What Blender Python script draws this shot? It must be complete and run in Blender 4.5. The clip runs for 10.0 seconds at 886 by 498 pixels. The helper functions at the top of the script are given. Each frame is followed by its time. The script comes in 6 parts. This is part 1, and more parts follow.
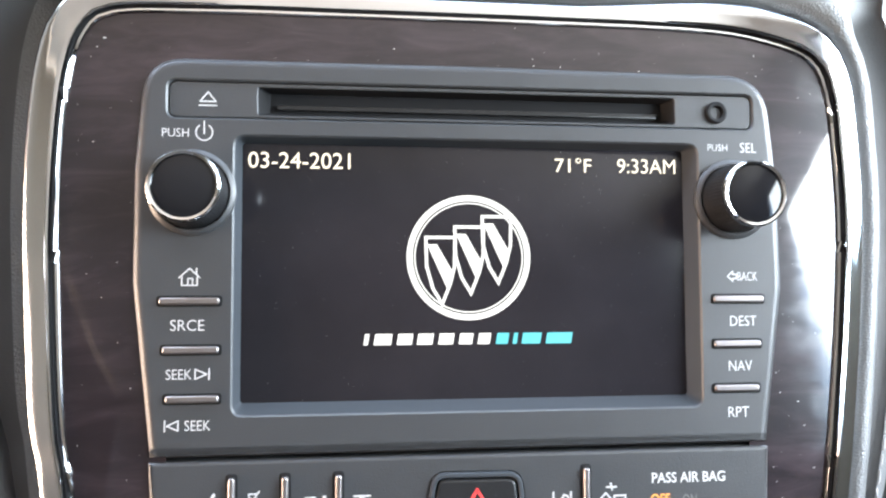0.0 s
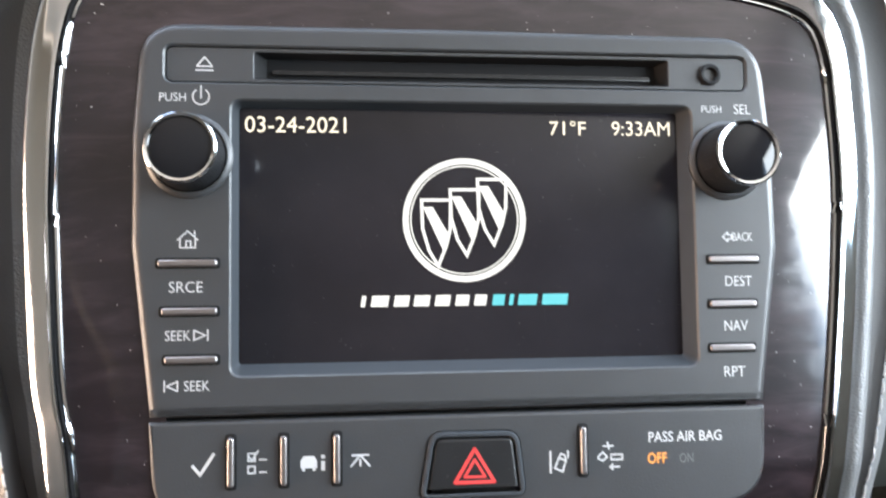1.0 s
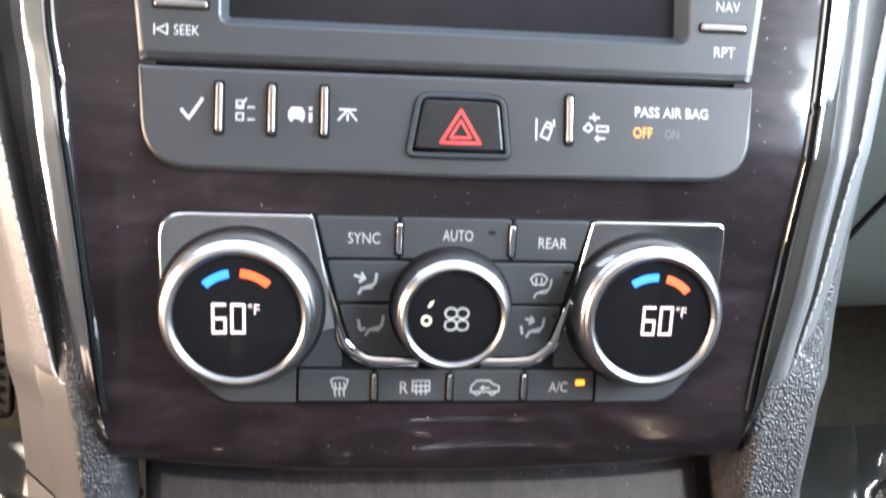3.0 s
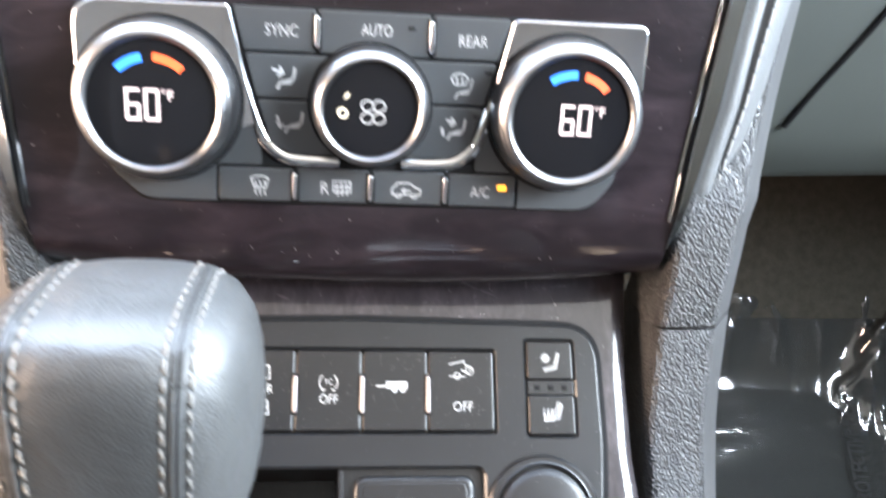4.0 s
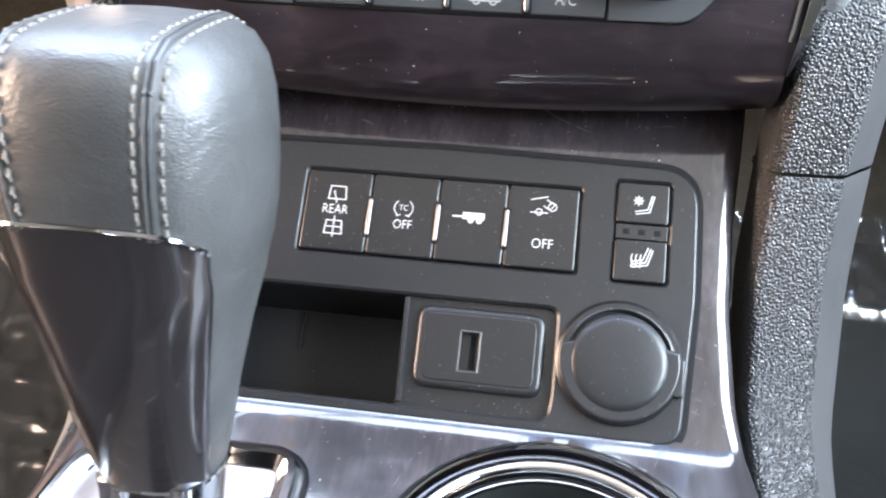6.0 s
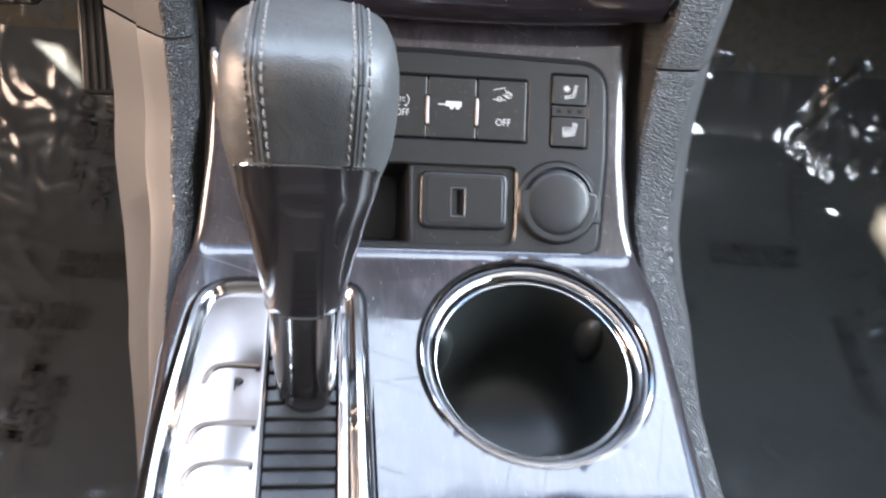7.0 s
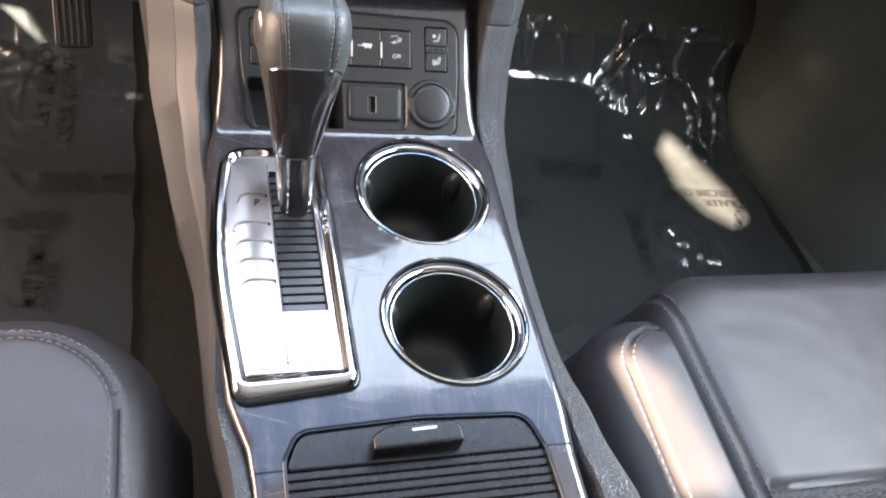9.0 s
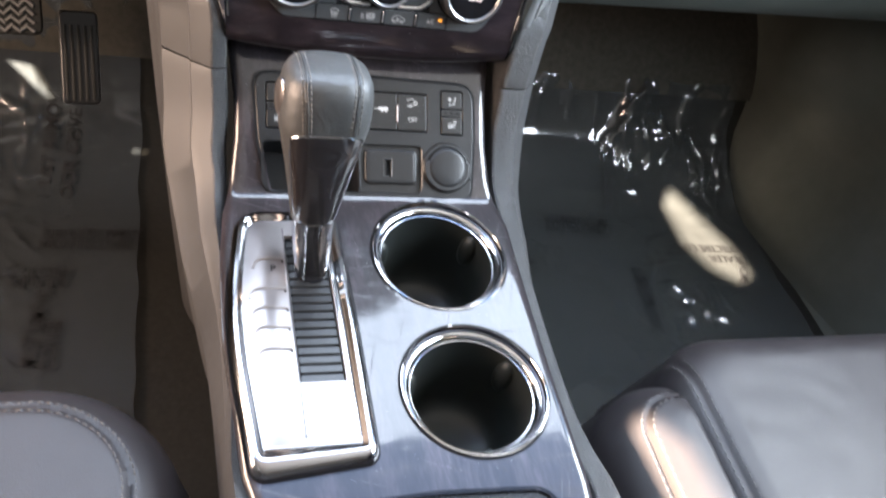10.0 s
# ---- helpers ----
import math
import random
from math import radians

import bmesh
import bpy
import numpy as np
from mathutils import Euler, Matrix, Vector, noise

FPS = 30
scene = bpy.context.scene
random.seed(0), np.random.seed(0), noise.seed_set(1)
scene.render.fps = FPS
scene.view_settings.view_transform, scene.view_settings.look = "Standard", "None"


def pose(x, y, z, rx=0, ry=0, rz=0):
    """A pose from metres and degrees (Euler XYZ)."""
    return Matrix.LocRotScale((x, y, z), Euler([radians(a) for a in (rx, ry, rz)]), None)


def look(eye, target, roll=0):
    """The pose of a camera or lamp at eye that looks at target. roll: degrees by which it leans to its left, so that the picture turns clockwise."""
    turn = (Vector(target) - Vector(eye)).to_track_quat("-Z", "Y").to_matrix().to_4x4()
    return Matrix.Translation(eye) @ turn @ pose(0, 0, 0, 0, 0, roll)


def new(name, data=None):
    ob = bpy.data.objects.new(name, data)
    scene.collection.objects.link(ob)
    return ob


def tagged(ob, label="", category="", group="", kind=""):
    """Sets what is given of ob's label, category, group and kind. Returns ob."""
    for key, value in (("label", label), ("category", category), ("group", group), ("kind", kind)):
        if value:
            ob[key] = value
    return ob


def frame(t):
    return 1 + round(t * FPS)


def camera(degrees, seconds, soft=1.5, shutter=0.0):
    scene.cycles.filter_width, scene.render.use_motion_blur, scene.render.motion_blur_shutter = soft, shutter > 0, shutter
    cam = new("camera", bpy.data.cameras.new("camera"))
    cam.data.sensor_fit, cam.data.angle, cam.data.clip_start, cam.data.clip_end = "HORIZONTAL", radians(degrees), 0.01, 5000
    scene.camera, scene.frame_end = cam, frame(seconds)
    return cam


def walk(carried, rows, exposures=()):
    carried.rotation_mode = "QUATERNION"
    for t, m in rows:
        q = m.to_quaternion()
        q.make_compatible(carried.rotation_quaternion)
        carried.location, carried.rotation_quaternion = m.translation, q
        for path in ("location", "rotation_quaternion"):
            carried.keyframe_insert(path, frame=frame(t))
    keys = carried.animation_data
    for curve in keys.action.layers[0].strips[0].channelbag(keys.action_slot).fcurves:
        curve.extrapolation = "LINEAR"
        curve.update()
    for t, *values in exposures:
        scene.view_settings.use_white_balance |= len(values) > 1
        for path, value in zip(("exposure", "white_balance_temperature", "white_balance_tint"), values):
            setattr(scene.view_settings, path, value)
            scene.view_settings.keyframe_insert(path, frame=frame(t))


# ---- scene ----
cam = camera(55.8, 10.0, soft=2.1, shutter=0.5)
PATH = [
    (0, (-0.0341, 0.0032, 0.6175), (0.2153, 1.8441, -0.1232), 3.07),
    (0.5, (-0.0390, 0.0040, 0.6129), (0.2125, 1.8439, -0.1299), 2.97),
    (1, (-0.0310, -0.0028, 0.6086), (0.1999, 1.8397, -0.1341), 2.33),
    (1.5, (-0.0279, -0.0129, 0.5947), (0.1971, 1.8233, -0.1653), 2.56),
    (2, (-0.0277, -0.0210, 0.5771), (0.1948, 1.7942, -0.2326), 2.92),
    (2.2, (-0.0280, -0.0238, 0.5686), (0.2006, 1.7853, -0.2528), 3.41),
    (3.3, (-0.0233, -0.0385, 0.5306), (0.1837, 1.7333, -0.3738), 4.45),
    (3.5, (-0.0208, -0.0392, 0.5279), (0.1757, 1.7092, -0.4232), 4.62),
    (4, (-0.0020, -0.0568, 0.5050), (0.2195, 1.6614, -0.4944), 5.02),
    (4.5, (0.0290, -0.0538, 0.4795), (-0.0789, 1.6484, -0.5648), 2.34),
    (5, (0.0518, -0.0566, 0.4686), (-0.2443, 1.6035, -0.6067), -1.21),
    (5.2, (0.0522, -0.0568, 0.4626), (-0.2406, 1.5913, -0.6319), -0.58),
    (6.3, (0.0213, -0.0713, 0.4744), (-0.1438, 1.5448, -0.6922), 1.65),
    (6.5, (0.0073, -0.0897, 0.4911), (-0.0407, 1.4511, -0.7832), 3.51),
    (7, (-0.0420, -0.1271, 0.5475), (0.2586, 1.2073, -0.9116), 10.91),
    (7.5, (-0.079, -0.193, 0.608), (0.391, 1.051, -0.885), 16.4),
    (8, (-0.097, -0.257, 0.643), (0.437, 0.975, -0.84), 17.5),
    (8.5, (-0.108, -0.305, 0.67), (0.472, 0.919, -0.801), 18.0),
    (9, (-0.119, -0.329, 0.677), (0.496, 0.902, -0.774), 18.9),
    (9.5, (-0.122, -0.331, 0.677), (0.502, 0.922, -0.752), 18.8),
    (10, (-0.133, -0.31, 0.677), (0.503, 0.995, -0.698), 18.7),
]
walk(cam, [(t, look(e, g, r)) for t, e, g, r in PATH], exposures=[(0, 6.24, 6450, 8), (0.6, 5.93, 6500, 8), (1.0, 5.93, 6550, 8), (1.5, 6.08, 6500, 8), (2.0, 6.04, 6450, 8), (3.3, 6.72, 6330, 8), (4.0, 6.92, 6330, 8), (5.0, 6.63, 6220, 8), (6.5, 6.66, 6190, 9), (7.0, 6.17, 6230, 9), (7.6, 5.91, 6280, 9), (8.5, 5.98, 6320, 9), (10, 6.00, 6330, 9)])

# ---- light: sky through windshield and passenger window, sun and an added bounce lamp from the driver's side ----
SUN_DIR = Vector((1.0, 0.75, -0.75)).normalized()
world = bpy.data.worlds.new("sky")
scene.world = world
world.use_nodes = True
wn = world.node_tree
sky = wn.nodes.new("ShaderNodeTexSky")
sky.sky_type, sky.sun_disc = "NISHITA", False
sky.sun_elevation, sky.sun_rotation = math.asin(-SUN_DIR.z), math.atan2(-SUN_DIR.x, -SUN_DIR.y)
wn.links.new(sky.outputs[0], wn.nodes["Background"].inputs[0])
wn.nodes["Background"].inputs[1].default_value = 0.05
sun = new("sun", bpy.data.lights.new("sun", "SUN"))
sun.data.energy, sun.data.angle, sun.data.color = 3.8, radians(0.53), (1.0, 0.79, 0.57)
sun.matrix_world = look((-3, 0, 3), Vector((-3, 0, 3)) + SUN_DIR)


def area_lamp(name, at, to, w, h, power, color):
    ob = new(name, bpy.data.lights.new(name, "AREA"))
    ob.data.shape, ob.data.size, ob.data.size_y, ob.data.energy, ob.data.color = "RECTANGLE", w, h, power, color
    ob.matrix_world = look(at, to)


area_lamp("windshield_light", (0, 0.515, 0.842), (0, -0.125, 0.075), 1.30, 0.61, 0.70, (0.86, 0.93, 1.0))
area_lamp("passenger_window_light", (0.755, -0.13, 0.85), (-0.3, -0.13, 0.55), 0.80, 0.34, 0.66, (0.90, 0.96, 1.0))
# added fill for sunlight bounced off the driver's door; no opening behind it
area_lamp("door_bounce_lamp", (-0.745, 0.08, 0.48), (0.3, 0.08, 0.46), 0.36, 0.32, 0.31, (1.0, 0.71, 0.53))

# ---- materials ----


def nodes_of(name):
    m = bpy.data.materials.new(name)
    m.use_nodes = True
    t = m.node_tree
    return m, t, t.nodes["Principled BSDF"]


def add(t, kind, **inputs):
    n = t.nodes.new(kind)
    for k, v in inputs.items():
        n.inputs[k.replace("_", " ")].default_value = v
    return n


def ramp(t, fac, stops):
    r = t.nodes.new("ShaderNodeValToRGB")
    while len(r.color_ramp.elements) < len(stops):
        r.color_ramp.elements.new(0.5)
    for e, (p, c) in zip(r.color_ramp.elements, stops):
        e.position, e.color = p, (*c, 1) if len(c) == 3 else c
    t.links.new(fac, r.inputs[0])
    return r


def coords(t, scale=(1, 1, 1)):
    c = t.nodes.new("ShaderNodeTexCoord")
    m = t.nodes.new("ShaderNodeMapping")
    m.inputs["Scale"].default_value = scale
    t.links.new(c.outputs["Object"], m.inputs["Vector"])
    return m.outputs[0]


def surface(name, base, rough=0.5, metal=0.0, vary=0.15, scale=120.0, bump=0.0, bump_scale=1500.0, coat=0.0, coat_rough=0.05,
            rough_vary=0.1, dust=0.0, spec=0.5):
    """Paint, plastic, metal: colour and gloss vary at two scales, with fine relief and specks of dust."""
    m, t, p = nodes_of(name)
    v = coords(t)
    n1 = add(t, "ShaderNodeTexNoise", Scale=scale, Detail=5.0, Roughness=0.6)
    n2 = add(t, "ShaderNodeTexNoise", Scale=scale / 7, Detail=2.0)
    mixn = add(t, "ShaderNodeMath")
    mixn.operation = "ADD"
    for n, k in ((n1, 0), (n2, 1)):
        t.links.new(v, n.inputs["Vector"])
        t.links.new(n.outputs[0], mixn.inputs[k])
    half = add(t, "ShaderNodeMath")
    half.operation = "MULTIPLY"
    half.inputs[1].default_value = 0.5
    t.links.new(mixn.outputs[0], half.inputs[0])
    lo, hi = [c * (1 - vary) for c in base], [min(1, c * (1 + vary)) for c in base]
    col = ramp(t, half.outputs[0], [(0.3, lo), (0.7, hi)])
    last = col.outputs[0]
    if dust:
        d = add(t, "ShaderNodeTexNoise", Scale=2300.0, Detail=1.0)
        t.links.new(v, d.inputs["Vector"])
        dr = ramp(t, d.outputs[0], [(0.74 - dust, (0, 0, 0)), (0.78 - dust, (1, 1, 1))])
        mx = t.nodes.new("ShaderNodeMixRGB")
        mx.inputs[2].default_value = (0.30, 0.295, 0.285, 1)
        t.links.new(dr.outputs[0], mx.inputs[0])
        t.links.new(last, mx.inputs[1])
        last = mx.outputs[0]
    t.links.new(last, p.inputs["Base Color"])
    rr = ramp(t, half.outputs[0], [(0.3, [max(0.02, rough * (1 - rough_vary))] * 3), (0.7, [min(1, rough * (1 + rough_vary))] * 3)])
    t.links.new(rr.outputs[0], p.inputs["Roughness"])
    p.inputs["Metallic"].default_value = metal
    p.inputs["Specular IOR Level"].default_value = spec
    p.inputs["Coat Weight"].default_value, p.inputs["Coat Roughness"].default_value = coat, coat_rough
    if bump:
        b = add(t, "ShaderNodeTexNoise", Scale=bump_scale, Detail=2.0)
        t.links.new(v, b.inputs["Vector"])
        bn = add(t, "ShaderNodeBump", Strength=bump, Distance=0.0003)
        t.links.new(b.outputs[0], bn.inputs["Height"])
        t.links.new(bn.outputs[0], p.inputs["Normal"])
    return m


def grained(name, base, rough, cell=700.0, depth=0.6, vary=0.12, sheen=0.0, wrinkle=0.0, dome=False, deep=0.0004, spec=0.5):
    """Moulded leather grain: pebbles with creases between them."""
    m, t, p = nodes_of(name)
    v = coords(t)
    vo = add(t, "ShaderNodeTexVoronoi", Scale=cell)
    vo.feature = "SMOOTH_F1" if dome else "DISTANCE_TO_EDGE"
    if dome:
        vo.inputs["Smoothness"].default_value = 0.25
    n = add(t, "ShaderNodeTexNoise", Scale=cell / 3, Detail=3.0)
    warp = t.nodes.new("ShaderNodeMixRGB")
    warp.inputs[0].default_value = 0.0004 if dome else 0.0012
    warp.blend_type = "ADD"
    t.links.new(v, n.inputs["Vector"])
    t.links.new(v, warp.inputs[1])
    t.links.new(n.outputs["Color"], warp.inputs[2])
    t.links.new(warp.outputs[0], vo.inputs["Vector"])
    h = ramp(t, vo.outputs["Distance"], [(0.05, (1, 1, 1)), (0.75, (0, 0, 0))] if dome else [(0.0, (0, 0, 0)), (0.34, (1, 1, 1))])
    big = add(t, "ShaderNodeTexNoise", Scale=35.0, Detail=3.0)
    t.links.new(v, big.inputs["Vector"])
    c = ramp(t, big.outputs[0], [(0.3, [x * (1 - vary) for x in base]), (0.7, [x * (1 + vary) for x in base])])
    t.links.new(c.outputs[0], p.inputs["Base Color"])
    bn = add(t, "ShaderNodeBump", Strength=depth, Distance=deep)
    t.links.new(h.outputs[0], bn.inputs["Height"])
    if wrinkle:
        w = add(t, "ShaderNodeTexNoise", Scale=60.0, Detail=4.0, Distortion=1.0)
        t.links.new(v, w.inputs["Vector"])
        b2 = add(t, "ShaderNodeBump", Strength=wrinkle, Distance=0.003)
        t.links.new(w.outputs[0], b2.inputs["Height"])
        t.links.new(bn.outputs[0], b2.inputs["Normal"])
        bn = b2
    t.links.new(bn.outputs[0], p.inputs["Normal"])
    p.inputs["Roughness"].default_value = rough
    p.inputs["Sheen Weight"].default_value = sheen
    p.inputs["Specular IOR Level"].default_value = spec
    return m


def wood(name, dark, light, along, rubbed, rough=0.3):
    """Printed walnut under a thick gloss lacquer with fine rubbed scratches and dust."""
    m, t, p = nodes_of(name)
    v = coords(t, along)
    n = add(t, "ShaderNodeTexNoise", Scale=14.0, Detail=8.0, Roughness=0.65, Distortion=0.8)
    n2 = add(t, "ShaderNodeTexNoise", Scale=3.0, Detail=3.0)
    t.links.new(v, n.inputs["Vector"])
    t.links.new(v, n2.inputs["Vector"])
    a = add(t, "ShaderNodeMath")
    a.operation = "ADD"
    t.links.new(n.outputs[0], a.inputs[0])
    t.links.new(n2.outputs[0], a.inputs[1])
    hf = add(t, "ShaderNodeMath")
    hf.operation = "MULTIPLY"
    hf.inputs[1].default_value = 0.5
    t.links.new(a.outputs[0], hf.inputs[0])
    c = ramp(t, hf.outputs[0], [(0.34, [x * 0.75 for x in dark]), (0.46, dark), (0.54, [(x + y) / 2 for x, y in zip(dark, light)]), (0.68, [x * 1.35 for x in light])])
    v2 = coords(t)
    d = add(t, "ShaderNodeTexNoise", Scale=1100.0, Detail=1.0)
    t.links.new(v2, d.inputs["Vector"])
    dr = ramp(t, d.outputs[0], [(0.785, (0, 0, 0)), (0.81, (0.6, 0.6, 0.6))])
    mx = t.nodes.new("ShaderNodeMixRGB")
    mx.inputs[2].default_value = (0.5, 0.49, 0.48, 1)
    t.links.new(dr.outputs[0], mx.inputs[0])
    t.links.new(c.outputs[0], mx.inputs[1])
    t.links.new(mx.outputs[0], p.inputs["Base Color"])
    p.inputs["Roughness"].default_value = rough
    p.inputs["Specular IOR Level"].default_value = 0.12
    p.inputs["Coat Weight"].default_value, p.inputs["Coat IOR"].default_value = 1.0, 1.40
    sc = add(t, "ShaderNodeTexNoise", Scale=9.0, Detail=6.0, Roughness=0.7)
    vs = coords(t, (5, 11, 8))
    t.links.new(vs, sc.inputs["Vector"])
    cr = ramp(t, sc.outputs[0], [(0.36, (0.02,) * 3), (0.52, (0.07,) * 3), (0.72, (0.22,) * 3)])
    last = cr.outputs[0]
    for turn, stretch in ((0.10, (9, 520, 300)), (-0.35, (13, 640, 300)), (1.25, (11, 700, 300))):
        fine = add(t, "ShaderNodeTexNoise", Scale=1.0, Detail=2.0, Roughness=0.4)
        vf = t.nodes.new("ShaderNodeMapping")
        vf.vector_type = "TEXTURE"
        vf.inputs["Rotation"].default_value = (0, 0, turn)
        vf.inputs["Scale"].default_value = [1 / k for k in stretch]
        t.links.new(v2, vf.inputs["Vector"])
        t.links.new(vf.outputs[0], fine.inputs["Vector"])
        line = ramp(t, fine.outputs[0], [(0.68, (0, 0, 0)), (0.72, (rubbed,) * 3)])
        both = t.nodes.new("ShaderNodeMixRGB")
        both.blend_type = "ADD"
        both.inputs[0].default_value = 1.0
        t.links.new(last, both.inputs[1])
        t.links.new(line.outputs[0], both.inputs[2])
        last = both.outputs[0]
    t.links.new(last, p.inputs["Coat Roughness"])
    wv = add(t, "ShaderNodeTexNoise", Scale=26.0, Detail=1.0)
    t.links.new(v2, wv.inputs["Vector"])
    bn = add(t, "ShaderNodeBump", Strength=0.22, Distance=0.001)
    t.links.new(wv.outputs[0], bn.inputs["Height"])
    t.links.new(bn.outputs[0], p.inputs["Coat Normal"])
    return m


def glow(name, color, strength):
    m, t, p = nodes_of(name)
    p.inputs["Base Color"].default_value = (0.02, 0.02, 0.02, 1)
    p.inputs["Emission Color"].default_value = (*color, 1)
    p.inputs["Emission Strength"].default_value = strength / 46
    return m


def film(name, tint, cover, shine=1.0, rough=0.16, spec=0.5, ripple=0.22):
    """Thin clear protective film: mostly seen through, milky, with a hard shine."""
    m, t, p = nodes_of(name)
    out = t.nodes["Material Output"]
    tr = add(t, "ShaderNodeBsdfTransparent")
    tr.inputs[0].default_value = (0.93, 0.95, 0.95, 1)
    p.inputs["Base Color"].default_value = (*tint, 1)
    p.inputs["Roughness"].default_value = rough
    p.inputs["Specular IOR Level"].default_value = spec
    p.inputs["Coat Weight"].default_value, p.inputs["Coat Roughness"].default_value = shine, 0.04
    v = coords(t)
    n = add(t, "ShaderNodeTexNoise", Scale=18.0, Detail=5.0, Distortion=1.5)
    t.links.new(v, n.inputs["Vector"])
    bn = add(t, "ShaderNodeBump", Strength=ripple, Distance=0.006)
    t.links.new(n.outputs[0], bn.inputs["Height"])
    t.links.new(bn.outputs[0], p.inputs["Normal"])
    t.links.new(bn.outputs[0], p.inputs["Coat Normal"])
    mix = t.nodes.new("ShaderNodeMixShader")
    mix.inputs[0].default_value = cover
    t.links.new(tr.outputs[0], mix.inputs[1])
    t.links.new(p.outputs[0], mix.inputs[2])
    t.links.new(mix.outputs[0], out.inputs["Surface"])
    return m


WOOD = wood("dark_walnut_lacquer", (0.0086, 0.0062, 0.0073), (0.021, 0.0148, 0.0172), (3, 30, 8), 0.05)
WOOD_C = wood("grey_walnut_lacquer", (0.013, 0.011, 0.0125), (0.026, 0.0215, 0.0245), (26, 5, 14), 0.22)
RADIO = surface("radio_plastic", (0.0228, 0.0238, 0.0255), 0.38, spec=0.36, vary=0.05, bump=0.25, bump_scale=2600, dust=0.0)
BEZEL = surface("bezel_plastic", (0.024, 0.027, 0.031), 0.6, vary=0.05, spec=0.08)
BANDMETAL = surface("dark_ring_metal", (0.10, 0.095, 0.10), 0.16, 1.0, vary=0.05)
PANEL = surface("panel_plastic", (0.0085, 0.0087, 0.0094), 0.32, vary=0.08, bump=0.2, bump_scale=2400, dust=-0.02, spec=0.27)
BUTTON = surface("button_plastic", (0.0055, 0.0055, 0.0060), 0.30, vary=0.06, bump=0.12, bump_scale=2600, dust=-0.01, spec=0.34)
KEY = surface("climate_key_plastic", (0.027, 0.029, 0.031), 0.42, vary=0.06, bump=0.15, bump_scale=2600, dust=0.0)
GAP = surface("shadow_gap_plastic", (0.005, 0.005, 0.0055), 0.7, spec=0.12)
CHROME = surface("chrome", (0.46, 0.465, 0.475), 0.08, 1.0, vary=0.03, rough_vary=0.4)
DARKCHROME = surface("satin_dark_chrome", (0.50, 0.50, 0.51), 0.17, 1.0, vary=0.05, rough_vary=0.3)
RIMMETAL = surface("satin_rim_metal", (0.25, 0.25, 0.257), 0.34, 1.0, vary=0.05, rough_vary=0.3)
DIALMETAL = surface("bright_dial_metal", (0.25, 0.253, 0.26), 0.30, 1.0, vary=0.05)
GATEMETAL = surface("dark_gate_chrome", (0.27, 0.27, 0.28), 0.13, 1.0, vary=0.04, rough_vary=0.3)
LIDPLASTIC = surface("black_lid_plastic", (0.0058, 0.0058, 0.0064), 0.27, vary=0.08, bump=0.1, bump_scale=2400, dust=-0.02, spec=0.2)
SATIN = surface("satin_silver_paint", (0.215, 0.197, 0.193), 0.32, 0.9, vary=0.04, scale=300)
GLOSS = surface("piano_black", (0.006, 0.006, 0.007), 0.08, spec=0.12, coat=0.14, coat_rough=0.03, vary=0.05)
SMOKED = surface("smoked_black_gloss", (0.011, 0.0095, 0.010), 0.22, coat=0.55, coat_rough=0.04, vary=0.1)
GLASS = surface("display_glass", (0.012, 0.011, 0.013), 0.20, coat=0.28, coat_rough=0.10, vary=0.3, scale=40, dust=-0.055, spec=0.08)
RUBBER = surface("black_rubber", (0.0105, 0.0120, 0.0112), 0.42, vary=0.15, bump=0.15, spec=0.3)
INK = surface("white_print", (0.31, 0.31, 0.31), 0.5, vary=0.03)
FAINT = surface("grey_print", (0.075, 0.075, 0.075), 0.5, vary=0.03)
RED = surface("red_print", (0.40, 0.03, 0.028), 0.4, vary=0.05)
LEATHER = grained("grey_knob_leather", (0.028, 0.0283, 0.028), 0.46, cell=1100, depth=0.14, vary=0.34, sheen=0.0, wrinkle=0.26, spec=0.5)
SEAT = grained("charcoal_seat_leather", (0.0160, 0.0138, 0.0149), 0.43, cell=800, depth=0.20, vary=0.08, sheen=0.0, wrinkle=0.05, spec=0.30)
PERFORATED = grained("perforated_seat_leather", (0.0085, 0.0078, 0.0082), 0.55, cell=420, depth=0.8, vary=0.1, dome=True, deep=0.0006, spec=0.2)
GRAIN = grained("grained_dash_plastic", (0.018, 0.018, 0.0186), 0.33, cell=1200, depth=1.0, dome=True, deep=0.0006, spec=0.55)
PAD = grained("soft_dash_skin", (0.088, 0.090, 0.092), 0.42, cell=1400, depth=0.35, dome=True)
SMOOTH = surface("smooth_dash_plastic", (0.028, 0.028, 0.029), 0.55, vary=0.1, bump=0.2)
KICK = surface("dark_kick_plastic", (0.060, 0.064, 0.056), 0.45, vary=0.2, scale=30, bump=0.3, spec=0.25)
GLOVE = surface("grey_glovebox_plastic", (0.030, 0.034, 0.030), 0.65, vary=0.08, bump=0.25, scale=60)
KNOBTHREAD = surface("brown_thread", (0.095, 0.087, 0.078), 0.7)
DASHTHREAD = surface("pale_thread", (0.30, 0.29, 0.28), 0.6)
THREAD = surface("grey_thread", (0.055, 0.052, 0.052), 0.7)
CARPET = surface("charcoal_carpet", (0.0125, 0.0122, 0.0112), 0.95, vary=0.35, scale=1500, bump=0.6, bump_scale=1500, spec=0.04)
# the floor carpet again, its daylight in the knee space put into the colour
TOE = surface("lit_toe_carpet", (0.032, 0.031, 0.027), 0.95, vary=0.3, scale=900, bump=0.5, bump_scale=1500, spec=0.04)
